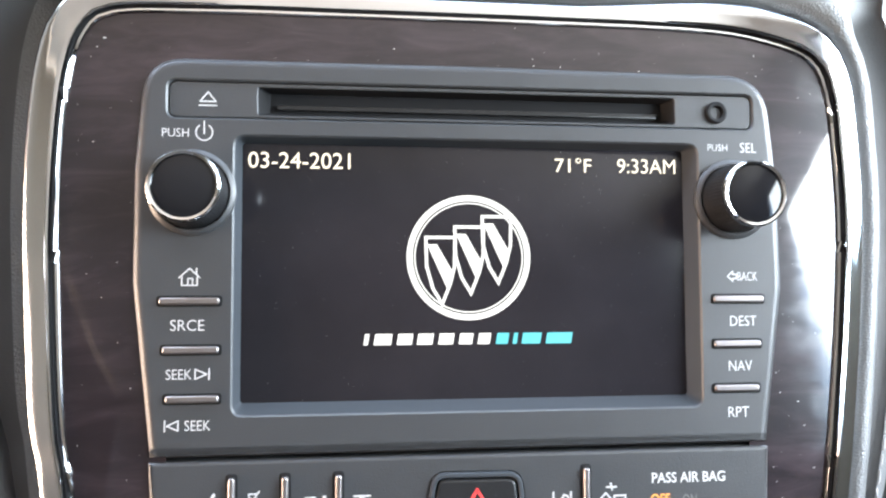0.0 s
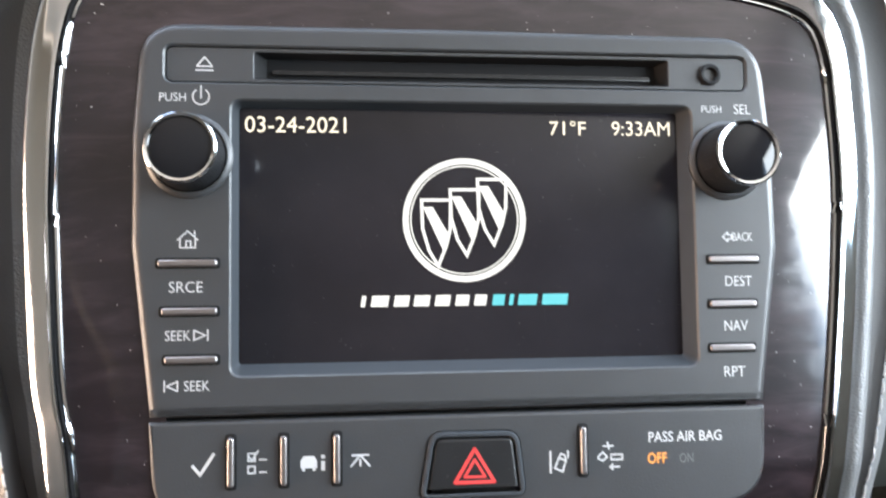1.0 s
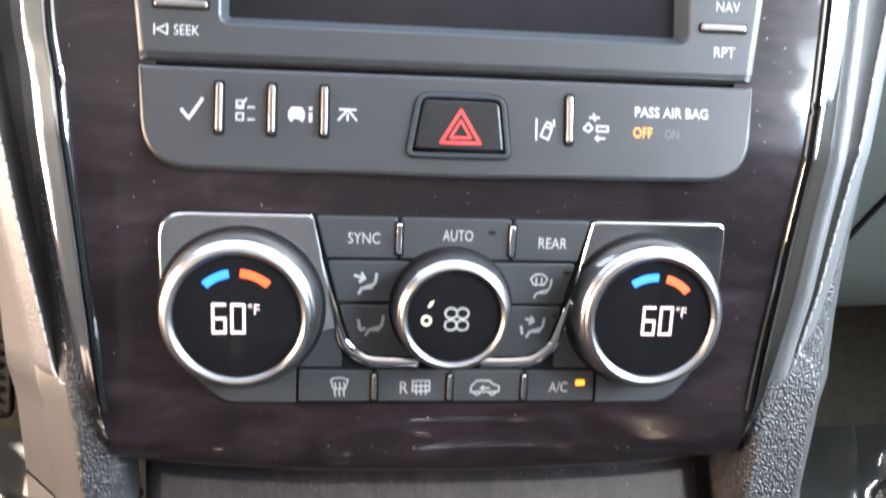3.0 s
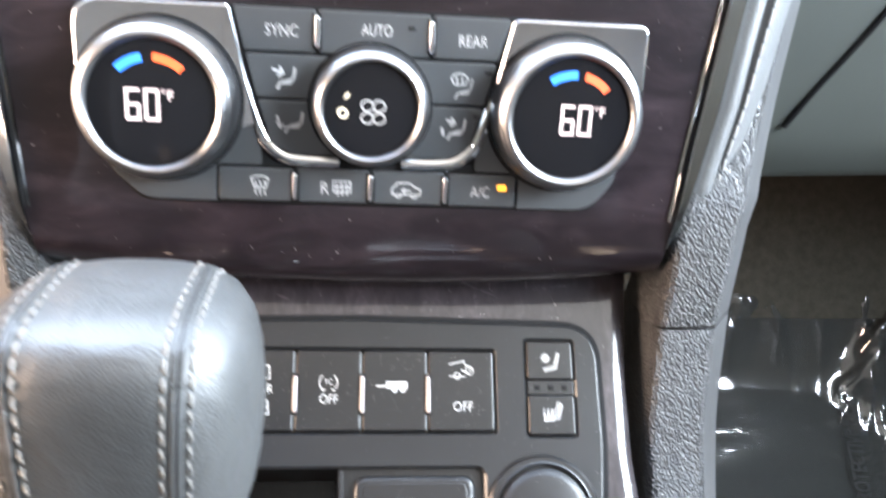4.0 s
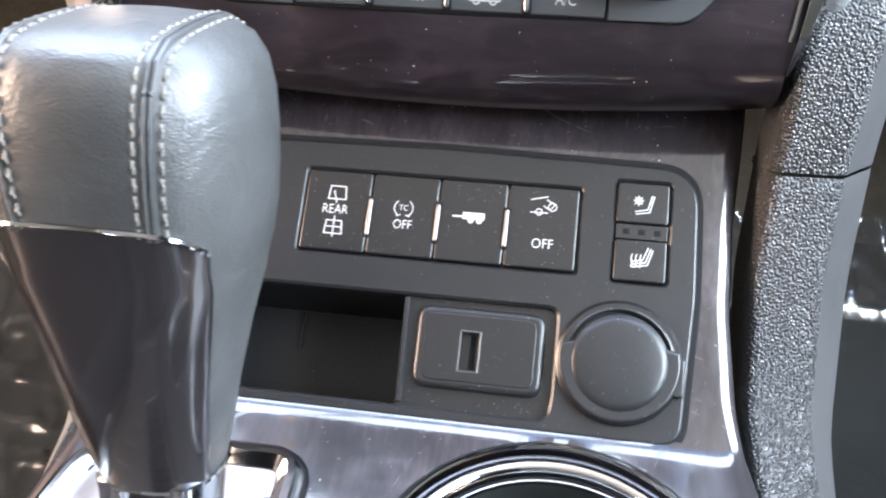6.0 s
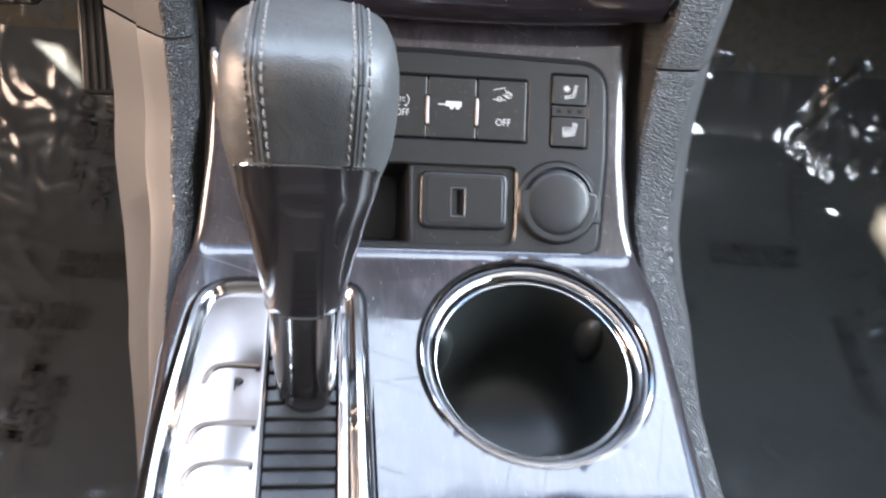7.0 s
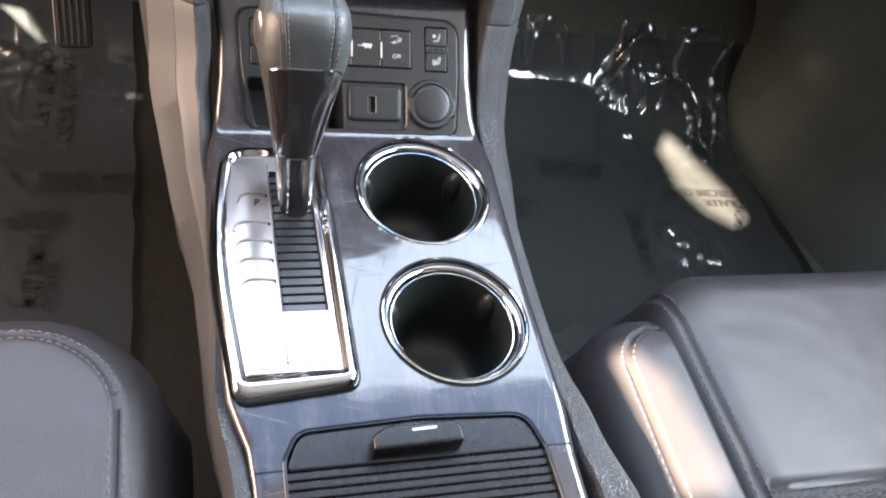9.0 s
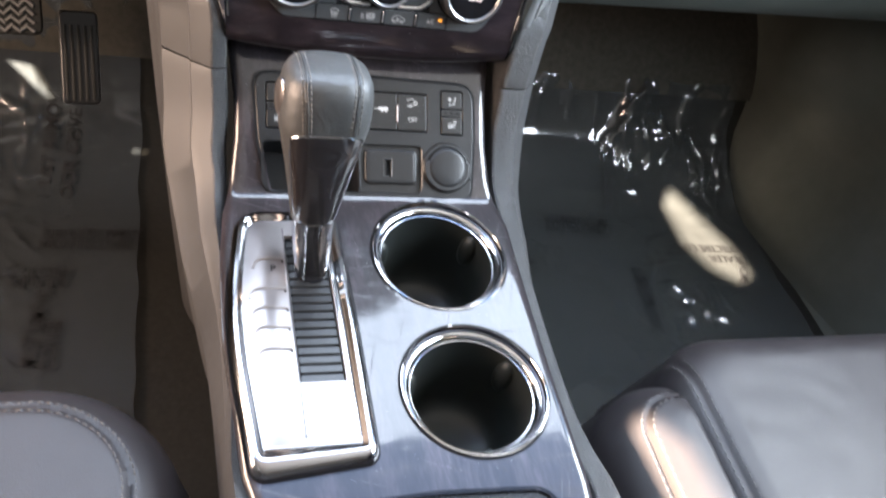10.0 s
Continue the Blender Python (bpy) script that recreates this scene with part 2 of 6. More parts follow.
# pale only to lift the knee space and its reflection in the floor film
PALE_UNDERSIDE = surface("brightened_underside", (0.15, 0.145, 0.13), 0.95, vary=0.12, scale=60, spec=0.05)
MATT = surface("sill_plastic", (0.010, 0.0105, 0.010), 0.5, vary=0.15, scale=30, bump=0.3, spec=0.18)
HEADLINER = surface("headliner_cloth", (0.70, 0.66, 0.62), 0.9, vary=0.05)
REAR = surface("rear_trim_cloth", (0.12, 0.105, 0.10), 0.8, vary=0.2, scale=8)
TAN = surface("tan_door_card", (0.085, 0.066, 0.050), 0.7, vary=0.08)
FILM_L = film("protective_film_left", (0.032, 0.038, 0.044), 0.55, 0.55, 0.20, 0.28, 0.14)
FILM_R = film("protective_film_right", (0.033, 0.036, 0.038), 0.60, 1.0, 0.09, 0.4, 0.10)
FILMINK = surface("film_print", (0.0105, 0.0105, 0.0115), 0.5, spec=0.08)
L_WHITE = glow("display_white", (1.0, 0.88, 0.68), 1.15)
L_LOGO = glow("display_silver", (0.95, 0.93, 0.88), 0.95)
L_TEAL = glow("display_teal", (0.05, 0.62, 0.70), 0.85)
L_PINK = glow("digit_white", (1.0, 0.80, 0.82), 1.3)
L_BLUE = glow("arc_blue", (0.015, 0.20, 1.0), 1.9)
L_RED = glow("arc_red", (1.0, 0.105, 0.012), 1.5)
L_AMBER = glow("lamp_amber", (1.0, 0.36, 0.02), 1.3)

# ---- shapes: outlines and meshes in millimetres, in the plane of the panel that carries them ----
MM = 0.001


def frame_at(y, z, deg, x=0.0):
    """Plane that leans back: local X to the right, Y up the slope, Z out of it."""
    a = radians(deg)
    return Matrix(((1, 0, 0, x), (0, math.sin(a), -math.cos(a), y), (0, math.cos(a), math.sin(a), z), (0, 0, 0, 1)))


R_M = frame_at(0.2105, 0.520, 25.6)
C_M = frame_at(0.1735, 0.420, 13.0)
S_M = frame_at(0.140, 0.315, 48.0)
K_M = frame_at(0.0, 0.279, 87.6)


def rounded(pts, r, n=5):
    """Closed outline with rounded corners; r: one radius or one for each corner."""
    out, k = [], len(pts)
    for i, p in enumerate(pts):
        rad = r[i] if isinstance(r, (list, tuple)) else r
        p, a, b = Vector(p), Vector(pts[i - 1]), Vector(pts[(i + 1) % k])
        u, w = (a - p), (b - p)
        ang = u.angle(w)
        cut = min(rad / max(math.tan(ang / 2), 1e-3), u.length * 0.48, w.length * 0.48)
        if rad <= 0 or cut < 1e-4:
            out.append(tuple(p))
            continue
        s, e = p + u.normalized() * cut, p + w.normalized() * cut
        for j in range(n + 1):
            t = j / n
            out.append(tuple(s * (1 - t) ** 2 + p * 2 * t * (1 - t) + e * t * t))
    return out


def rrect(x0, y0, x1, y1, r=1.0, n=5):
    return rounded([(x0, y0), (x1, y0), (x1, y1), (x0, y1)], r, n)


def circle(cx, cy, r, n=40):
    return [(cx + r * math.cos(2 * math.pi * i / n), cy + r * math.sin(2 * math.pi * i / n)) for i in range(n)]


def inset(pts, d):
    """The outline moved inwards by d (counterclockwise outlines)."""
    out, k = [], len(pts)
    for i in range(k):
        a, p, b = (Vector(pts[j % k]) for j in (i - 1, i, i + 1))
        u, w = p - a, b - p
        if u.length < 1e-7 or w.length < 1e-7:
            u = w = b - a
        n1, n2 = Vector((-u.y, u.x)).normalized(), Vector((-w.y, w.x)).normalized()
        m = n1 + n2
        m = m / max(m.length_squared, 0.5) * 2 if m.length > 1e-6 else n1
        out.append(tuple(p + m * d))
    return out


def ccw(pts):
    area = sum(a[0] * b[1] - b[0] * a[1] for a, b in zip(pts, pts[1:] + pts[:1]))
    return list(pts) if area > 0 else list(reversed(pts))


def loop(bm, pts, z):
    return [bm.verts.new((x, y, z)) for x, y in pts]


def bridge(bm, a, b):
    k = len(a)
    for i in range(k):
        j = (i + 1) % k
        bm.faces.new((a[i], a[j], b[j], b[i]))


def slab(bm, pts, z0, z1, r=0.4, n=2, back=False):
    """A solid piece with that outline from z0 up to z1, its upper edge rounded by r."""
    pts = ccw(pts)
    rings = [loop(bm, pts, z0)]
    for i in range(n + 1):
        a = i / n * math.pi / 2
        rings.append(loop(bm, inset(pts, r * (1 - math.cos(a))), z1 - r + r * math.sin(a)))
    if r > 0.15:
        rings.append(loop(bm, inset(pts, r * 1.06), z1))
    for a, b in zip(rings, rings[1:]):
        bridge(bm, a, b)
    bm.faces.new(rings[-1])
    if back:
        bm.faces.new(list(reversed(rings[0])))
    return bm


def plate(bm, outer, holes, z0, z1, r=0.5, n=2, hole_r=0.25):
    """A panel with real openings: rounded outer edge, hole walls down to z0."""
    outer = ccw(outer)
    rings = [loop(bm, outer, z0)]
    for i in range(n + 1):
        a = i / n * math.pi / 2
        rings.append(loop(bm, inset(outer, r * (1 - math.cos(a))), z1 - r + r * math.sin(a)))
    if r > 0.15:
        rings.append(loop(bm, inset(outer, r * 1.06), z1))
    for a, b in zip(rings, rings[1:]):
        bridge(bm, a, b)
    edges = [bm.edges.get((rings[-1][i], rings[-1][i - 1])) for i in range(len(rings[-1]))]
    for h in holes:
        h = ccw(h)
        edge_, mid, low = loop(bm, inset(h, -hole_r), z1), loop(bm, h, z1 - hole_r), loop(bm, h, z0)
        top = loop(bm, inset(h, -hole_r * 1.15), z1)
        bridge(bm, edge_, top)
        bridge(bm, mid, edge_)
        bridge(bm, low, mid)
        edges += [bm.edges.get((top[i], top[i - 1])) for i in range(len(top))]
    bmesh.ops.triangle_fill(bm, use_beauty=True, use_dissolve=False, edges=edges, normal=(0, 0, 1))
    return bm


def lathe(bm, prof, n=48, cx=0.0, cy=0.0, knurl=None):
    """Turned shape from (radius, height); knurl: (first ring, last ring, depth) with ridges."""
    rings = []
    for k, (r, z) in enumerate(prof):
        if r <= 1e-6:
            rings.append([bm.verts.new((cx, cy, z))])
            continue
        ring = []
        for i in range(n):
            rr = r - (knurl[2] if knurl and knurl[0] <= k <= knurl[1] and i % 2 else 0)
            a = 2 * math.pi * i / n
            ring.append(bm.verts.new((cx + rr * math.cos(a), cy + rr * math.sin(a), z)))
        rings.append(ring)
    for a, b in zip(rings, rings[1:]):
        for i in range(n):
            j = (i + 1) % n
            if len(a) == 1 and len(b) > 1:
                bm.faces.new((a[0], b[j], b[i]))
            elif len(b) == 1 and len(a) > 1:
                bm.faces.new((a[i], a[j], b[0]))
            elif len(a) > 1:
                bm.faces.new((a[i], a[j], b[j], b[i]))
    return bm


def tube(bm, path, r, n=8, closed=False):
    """A round bead along a path of 3D points."""
    P = [Vector(p) for p in path]
    rings = []
    for i, p in enumerate(P):
        d = (P[(i + 1) % len(P)] - P[i - 1]) if closed else P[min(i + 1, len(P) - 1)] - P[max(i - 1, 0)]
        d.normalize()
        side = d.cross(Vector((0.02, 0.03, 1)) if abs(d.z) < 0.9 else Vector((1, 0, 0))).normalized()
        up = side.cross(d)
        rings.append([bm.verts.new(p + side * math.cos(2 * math.pi * k / n) * r + up * math.sin(2 * math.pi * k / n) * r) for k in range(n)])
    for a, b in list(zip(rings, rings[1:])) + ([(rings[-1], rings[0])] if closed else []):
        bridge(bm, a, b)
    if not closed:
        bm.faces.new(list(reversed(rings[0])))
        bm.faces.new(rings[-1])
    return bm


def strokes(bm, lines, w, z0, z1):
    """Printed lines: each polyline becomes a thin raised ribbon."""
    for line in lines:
        for (ax, ay), (bx, by) in zip(line, line[1:]):
            d = Vector((bx - ax, by - ay))
            if d.length < 1e-6:
                continue
            d.normalize()
            n, e = Vector((-d.y, d.x)) * w / 2, d * w * 0.35
            a, b = Vector((ax, ay)) - e, Vector((bx, by)) + e
            q = [a - n, b - n, b + n, a + n]
            slab(bm, [tuple(v) for v in q], z0, z1, r=0.01, n=1)
    return bm


def fillpoly(bm, polys, z0, z1):
    for p in polys:
        slab(bm, p, z0, z1, r=0.01, n=1)
    return bm


def arc(cx, cy, r, a0, a1, n=10):
    return [(cx + r * math.cos(radians(a0 + (a1 - a0) * i / n)), cy + r * math.sin(radians(a0 + (a1 - a0) * i / n))) for i in range(n + 1)]


def to_mesh(name, bm, material, unit=MM, sharp=35):
    if unit != 1:
        bmesh.ops.scale(bm, vec=(unit,) * 3, verts=bm.verts)
    me = bpy.data.meshes.new(name)
    bm.to_mesh(me)
    bm.free()
    me.materials.append(material)
    me.polygons.foreach_set("use_smooth", [True] * len(me.polygons))
    me.set_sharp_from_angle(angle=radians(sharp))
    return me


def thing(name, label, category, m=Matrix(), group="", kind=""):
    ob = new(name)
    ob.empty_display_size = 0.02
    ob.matrix_world = m
    return tagged(ob, label, category, group, kind)


def part(name, bm, material, parent, label="", unit=MM, sharp=35):
    ob = new(name, to_mesh(name, bm, material, unit, sharp))
    ob.parent = parent
    return tagged(ob, label) if label else ob


def piece(name, me, parent, m):
    ob = new(name, me)
    ob.parent = parent
    ob.matrix_local = m
    return ob


def solid(name, bm, material, label, category, kind="", unit=1, sharp=35, m=None):
    ob = new(name, to_mesh(name, bm, material, unit, sharp))
    if m is not None:
        ob.matrix_world = m
    return tagged(ob, label, category, kind=kind)


def lettering(body, x, y, w, h, z, material, parent, name="lettering", turn=0.0, fat=-0.006, depth=0.06):
    """Words in the built-in font, fitted to a width and a height about a centre."""
    cu = bpy.data.curves.new("words", "FONT")
    cu.body, cu.align_x, cu.align_y, cu.offset, cu.resolution_u = body, "CENTER", "CENTER", fat, 3
    ob = new("words", cu)
    bpy.context.view_layer.update()
    me = bpy.data.meshes.new_from_object(ob.evaluated_get(bpy.context.evaluated_depsgraph_get()))
    bpy.data.objects.remove(ob)
    bm = bmesh.new()
    bm.from_mesh(me)
    bpy.data.meshes.remove(me)
    bmesh.ops.solidify(bm, geom=bm.faces[:], thickness=-0.02)
    xs, ys, zs = ([v.co[k] for v in bm.verts] for k in range(3))
    cx, cy, sx, sy = (max(xs) + min(xs)) / 2, (max(ys) + min(ys)) / 2, w / (max(xs) - min(xs)), h / (max(ys) - min(ys))
    for v in bm.verts:
        v.co = Vector(((v.co.x - cx) * sx, (v.co.y - cy) * sy, (v.co.z - min(zs)) / 0.02 * depth))
    bmesh.ops.rotate(bm, cent=(0, 0, 0), matrix=Matrix.Rotation(radians(turn), 3, "Z"), verts=bm.verts)
    bmesh.ops.translate(bm, vec=(x, y, z), verts=bm.verts)
    return part(name, bm, material, parent)


def lerp_table(table, t):
    """Value at t in rows of (t, value), held at the ends, eased between."""
    if t <= table[0][0]:
        return table[0][1]
    for (a, u), (b, w) in zip(table, table[1:]):
        if t <= b:
            f = (t - a) / (b - a)
            return u + (w - u) * f
    return table[-1][1]


def inside(pts, x, y):
    hit, k = False, len(pts)
    for i in range(k):
        (ax, ay), (bx, by) = pts[i - 1], pts[i]
        if (ay > y) != (by > y) and x < (bx - ax) * (y - ay) / (by - ay) + ax:
            hit = not hit
    return hit


def sheet(bm, rows):
    """A surface through rows of 3D points."""
    V = [[bm.verts.new(p) for p in row] for row in rows]
    for a, b in zip(V, V[1:]):
        for i in range(len(a) - 1):
            bm.faces.new((a[i], a[i + 1], b[i + 1], b[i]))
    return V

# ---- centre stack: lacquered surround, chrome frame, soft dash around it ----
PROFILE = [(0.378, 0.1648), (0.388, 0.1658), (0.395, 0.1677), (0.420, 0.1735), (0.450, 0.1805), (0.464, 0.1840), (0.478, 0.1902),
           (0.520, 0.2105), (0.566, 0.2325), (0.592, 0.2450), (0.61, 0.2545)]


def stack_y(x, z):
    return lerp_table(PROFILE, z) + 0.0010 + 0.0018 * (abs(x - 0.003) / 0.108) ** 5


def smooth_path(pts, step):
    """Points at even steps along a Catmull-Rom curve."""
    P, out = [Vector(p) for p in pts], []
    for i in range(len(P) - 1):
        a, b, c, d = P[max(i - 1, 0)], P[i], P[i + 1], P[min(i + 2, len(P) - 1)]
        n = max(2, int((c - b).length / step))
        for k in range(n):
            t = k / n
            out.append(0.5 * ((2 * b) + (c - a) * t + (2 * a - 5 * b + 4 * c - d) * t * t + (3 * b - a - 3 * c + d) * t ** 3))
    return out + [P[-1]]


ARCH = smooth_path([(-0.0950, 0.377), (-0.0966, 0.39), (-0.0984, 0.411), (-0.1014, 0.447), (-0.1040, 0.475), (-0.1065, 0.49), (-0.1082, 0.52),
                    (-0.1088, 0.536), (-0.1083, 0.555), (-0.1065, 0.572), (-0.1025, 0.5835), (-0.0940, 0.5895), (-0.070, 0.5908), (-0.034, 0.591),
                    (0.030, 0.591), (0.070, 0.5905), (0.090, 0.588), (0.1045, 0.583), (0.1105, 0.573), (0.1125, 0.556), (0.1132, 0.536),
                    (0.1115, 0.512), (0.1096, 0.49), (0.1075, 0.468), (0.1057, 0.450), (0.1031, 0.425), (0.1008, 0.405), (0.0994, 0.39),
                    (0.0980, 0.377)], 0.003)
ARCH = [Vector((p.x + (0.0024 if p.x > 0 else -0.0010) * (lambda f: f * f * (3 - 2 * f))(min(1, max(0, (p.y - 0.43) / 0.09))) * min(1, abs(p.x) / 0.09), p.y + 0.001 * min(1, max(0, (p.y - 0.53) / 0.04)))) for p in ARCH]
ARCH_POLY = [tuple(p) for p in ARCH]


def arch_limits(z):
    xs = []
    for (ax, az), (bx, bz) in zip(ARCH_POLY, ARCH_POLY[1:]):
        if (az > z) != (bz > z):
            xs.append(ax + (bx - ax) * (z - az) / (bz - az))
    return (min(xs), max(xs)) if len(xs) > 1 else (-0.095, 0.098)


RADIO_OUT = rounded([(-81.6, -70.6), (3, -71.2), (87.6, -70.2), (88.8, -42.5), (94.4, 2), (93.9, 34), (91.0, 64.9), (3, 65.5), (-86.0, 65.1), (-88.3, 34), (-88.3, 4), (-83.4, -42.8)],
                    [17, 0, 17, 0, 20, 20, 14, 0, 12, 20, 20, 0], 8)
CLIMATE_OUT = rounded([(-62, -31.6), (3, -31.8), (71, -31.2), (77.5, -22), (83.6, 4), (83.4, 25), (3, 25.2), (-78.6, 25), (-78.8, 4), (-71, -22)],
                      [8, 0, 8, 4, 10, 8, 0, 8, 10, 4], 6)
R_INV, C_INV, S_INV, K_INV = (m.inverted() for m in (R_M, C_M, S_M, K_M))
radio_cut, climate_cut = inset(RADIO_OUT, 3.0), inset(CLIMATE_OUT, 2.5)


def holed(bm, test):
    """Takes away the faces that lie wholly inside an opening."""
    gone = [f for f in bm.faces if all(test(v.co) for v in f.verts)]
    bmesh.ops.delete(bm, geom=gone, context="FACES")


def in_stack_opening(p):
    r, c = R_INV @ p, C_INV @ p
    if abs(r.z) < 0.008 and inside(radio_cut, r.x * 1000, r.y * 1000):
        return True
    return p.z < 0.46 and abs(c.z) < 0.008 and inside(climate_cut, c.x * 1000, c.y * 1000)


bm = bmesh.new()
rows = []
zs = [0.3772 + i * 0.0025 for i in range(int((0.5905 - 0.3772) / 0.0025) + 1)] + [0.5908]
for z in zs:
    lo, hi = arch_limits(z)
    row = []
    for i in range(73):
        x = lo + (hi - lo) * i / 72
        bow = 0.0055 * (1 - ((x - 0.003) / 0.095) ** 2) * max(0, (0.40 - z) / 0.023)
        row.append((x, stack_y(x, z), z - bow))
    rows.append(row)
lip = []
for dy, dz in ((0.036, -0.008), (0.014, -0.0135), (0.006, -0.0125), (0.0018, -0.008), (0.0003, -0.004)):
    lip.append([(x, y + dy, z + dz) for x, y, z in rows[0]])
sheet(bm, lip + rows)
holed(bm, in_stack_opening)
solid("stack_trim", bm, WOOD, "glossy dark brown woodgrain surround of the centre stack", "dash trim", unit=1, sharp=60)

# chrome frame round the trim
widths = [(0.0, 0.0008), (0.03, 0.0045), (0.10, 0.0070), (0.33, 0.0078), (0.39, 0.0060), (0.43, 0.0034), (0.56, 0.0034), (0.60, 0.0055),
          (0.64, 0.0072), (0.80, 0.0070), (0.93, 0.0068), (0.965, 0.0050), (0.985, 0.0032), (1.0, 0.0008)]
outer_edge, rings = [], []
N = len(ARCH)
for i, p in enumerate(ARCH):
    d = (ARCH[min(i + 1, N - 1)] - ARCH[max(i - 1, 0)]).normalized()
    out = Vector((-d.y, d.x))
    w = lerp_table(widths, i / (N - 1))
    ring = []
    for f, h in ((-0.05, -0.004), (-0.05, 0.0012), (-0.02, 0.0024), (0.03, 0.00255), (0.12, 0.00235), (0.25, 0.0020), (0.5, 0.0014), (0.75, 0.0008), (0.9, 0.0002), (0.98, -0.0010), (1.02, -0.006)):
        q = p + out * w * f
        ring.append((q.x, stack_y(p.x, p.y) - h * min(1, w / 0.005), q.y))
    rings.append(ring)
    q = p + out * w
    outer_edge.append((q, out, stack_y(p.x, p.y)))
frame_thing = thing("chrome_frame", "bright chrome strip with inner bead framing the woodgrain centre stack", "chrome trim")
bm = bmesh.new()
sheet(bm, rings)
part("outer_strip", bm, CHROME, frame_thing, "broad rounded chrome strip", unit=1, sharp=50)
for name, inset_by, r, m_ in (("shadow_line", 0.0007, 0.00075, GAP), ("inner_bead", 0.0018, 0.00066, CHROME)):
    line = []
    for i, p in enumerate(ARCH[3:-3]):
        d = (ARCH[i + 4] - ARCH[i + 2]).normalized()
        q = p + Vector((d.y, -d.x)) * inset_by
        line.append((q.x, stack_y(q.x, q.y) - (0.0003 if m_ is GAP else 0.0004), q.y))
    part(name, tube(bmesh.new(), line, r, 6), m_, frame_thing, unit=1)

# soft dashboard that wraps round the frame: a padded strip, a recessed band, a stitched edge and the grained skin outside it
def stitch_out(z):
    return lerp_table([(0.390, 0.0085), (0.42, 0.0093), (0.455, 0.0105), (0.485, 0.0125), (0.51, 0.0150), (0.56, 0.0170)], z)


rings = []
for q, out, y in outer_edge:
    if q.y < 0.3905:
        continue
    tuck = max(0, (0.3955 - q.y) / 0.005)
    ring = []
    side = abs(out.x)
    e = stitch_out(q.y)
    for o, dy in ((-0.002, 0.010), (0.0004, 0.0045), (0.0012, 0.0022), (0.0030, 0.0012), (0.0050, 0.0014), (0.0064, 0.0026), (0.0070, 0.0044), (0.0074, 0.0056), (e - 0.0008, 0.0054), (e, 0.0046), (e + 0.0010, 0.0050), (e + 0.0050, 0.0075), (e + 0.0090, 0.0125), (e + 0.0115, 0.0200), (e + 0.014, 0.034), (e + 0.017, 0.06), (e + 0.020, 0.22)):
        k = 1.0 if side > 0.7 else 1.0 + 1.2 * (1 - side)
        if o < e:
            dy += (0.0135 - dy) * min(1.0, max(0.0, (-out.x - 0.5) / 0.3))
        g = q + out * o * k
        ring.append((g.x - out.x * 0.003 * tuck ** 2, y + dy * (1 if side > 0.7 else 0.8) + 0.006 * tuck ** 3, g.y))
    rings.append(ring)
dash = thing("dashboard", "soft grey dashboard skin with stitched edge round the centre stack", "dashboard", kind="structure")
for name, a, b, m_ in (("pad_strip", 0, 6, PAD), ("recessed_band", 6, 9, SMOOTH), ("dash_skin", 9, 16, PAD)):
    bm = bmesh.new()
    sheet(bm, [r[a:b + 1] for r in rings])
    part(name, bm, m_, dash, unit=1, sharp=60)
for left in (True, False):
    bm = bmesh.new()
    line = [(q, out, y) for q, out, y in outer_edge if 0.395 < q.y < 0.575 and (q.x < 0) == left and abs(out.x) > 0.5]
    line.sort(key=lambda e: e[0].y)
    pts = [Vector((q.x + out.x * stitch_out(q.y), y + 0.0044, q.y)) for q, out, y in line]
    dense = smooth_path(pts, 0.0011)
    for a in range(0, len(dense) - 4, 4):
        tube(bm, [dense[a], dense[a + 1] + Vector((0, -0.0004, 0)), dense[a + 3]], 0.00038, 5)
    # the seam turns in to the frame at the lower end of the pad
    q, out, y = line[0]
    bend = smooth_path([Vector((q.x + out.x * 0.0085, y + 0.0042, q.y)), Vector((q.x + out.x * 0.0072, y + 0.0026, q.y - 0.0032)), Vector((q.x + out.x * 0.0045, y + 0.0014, q.y - 0.0048)), Vector((q.x + out.x * 0.001, y + 0.0022, q.y - 0.0050))], 0.0011)
    for a in range(0, len(bend) - 3, 4):
        tube(bm, [bend[a], bend[a + 1] + Vector((0, -0.0004, 0)), bend[a + 3]], 0.00038, 5)
    part("stitching", bm, DASHTHREAD, dash, "pale stitching", unit=1)


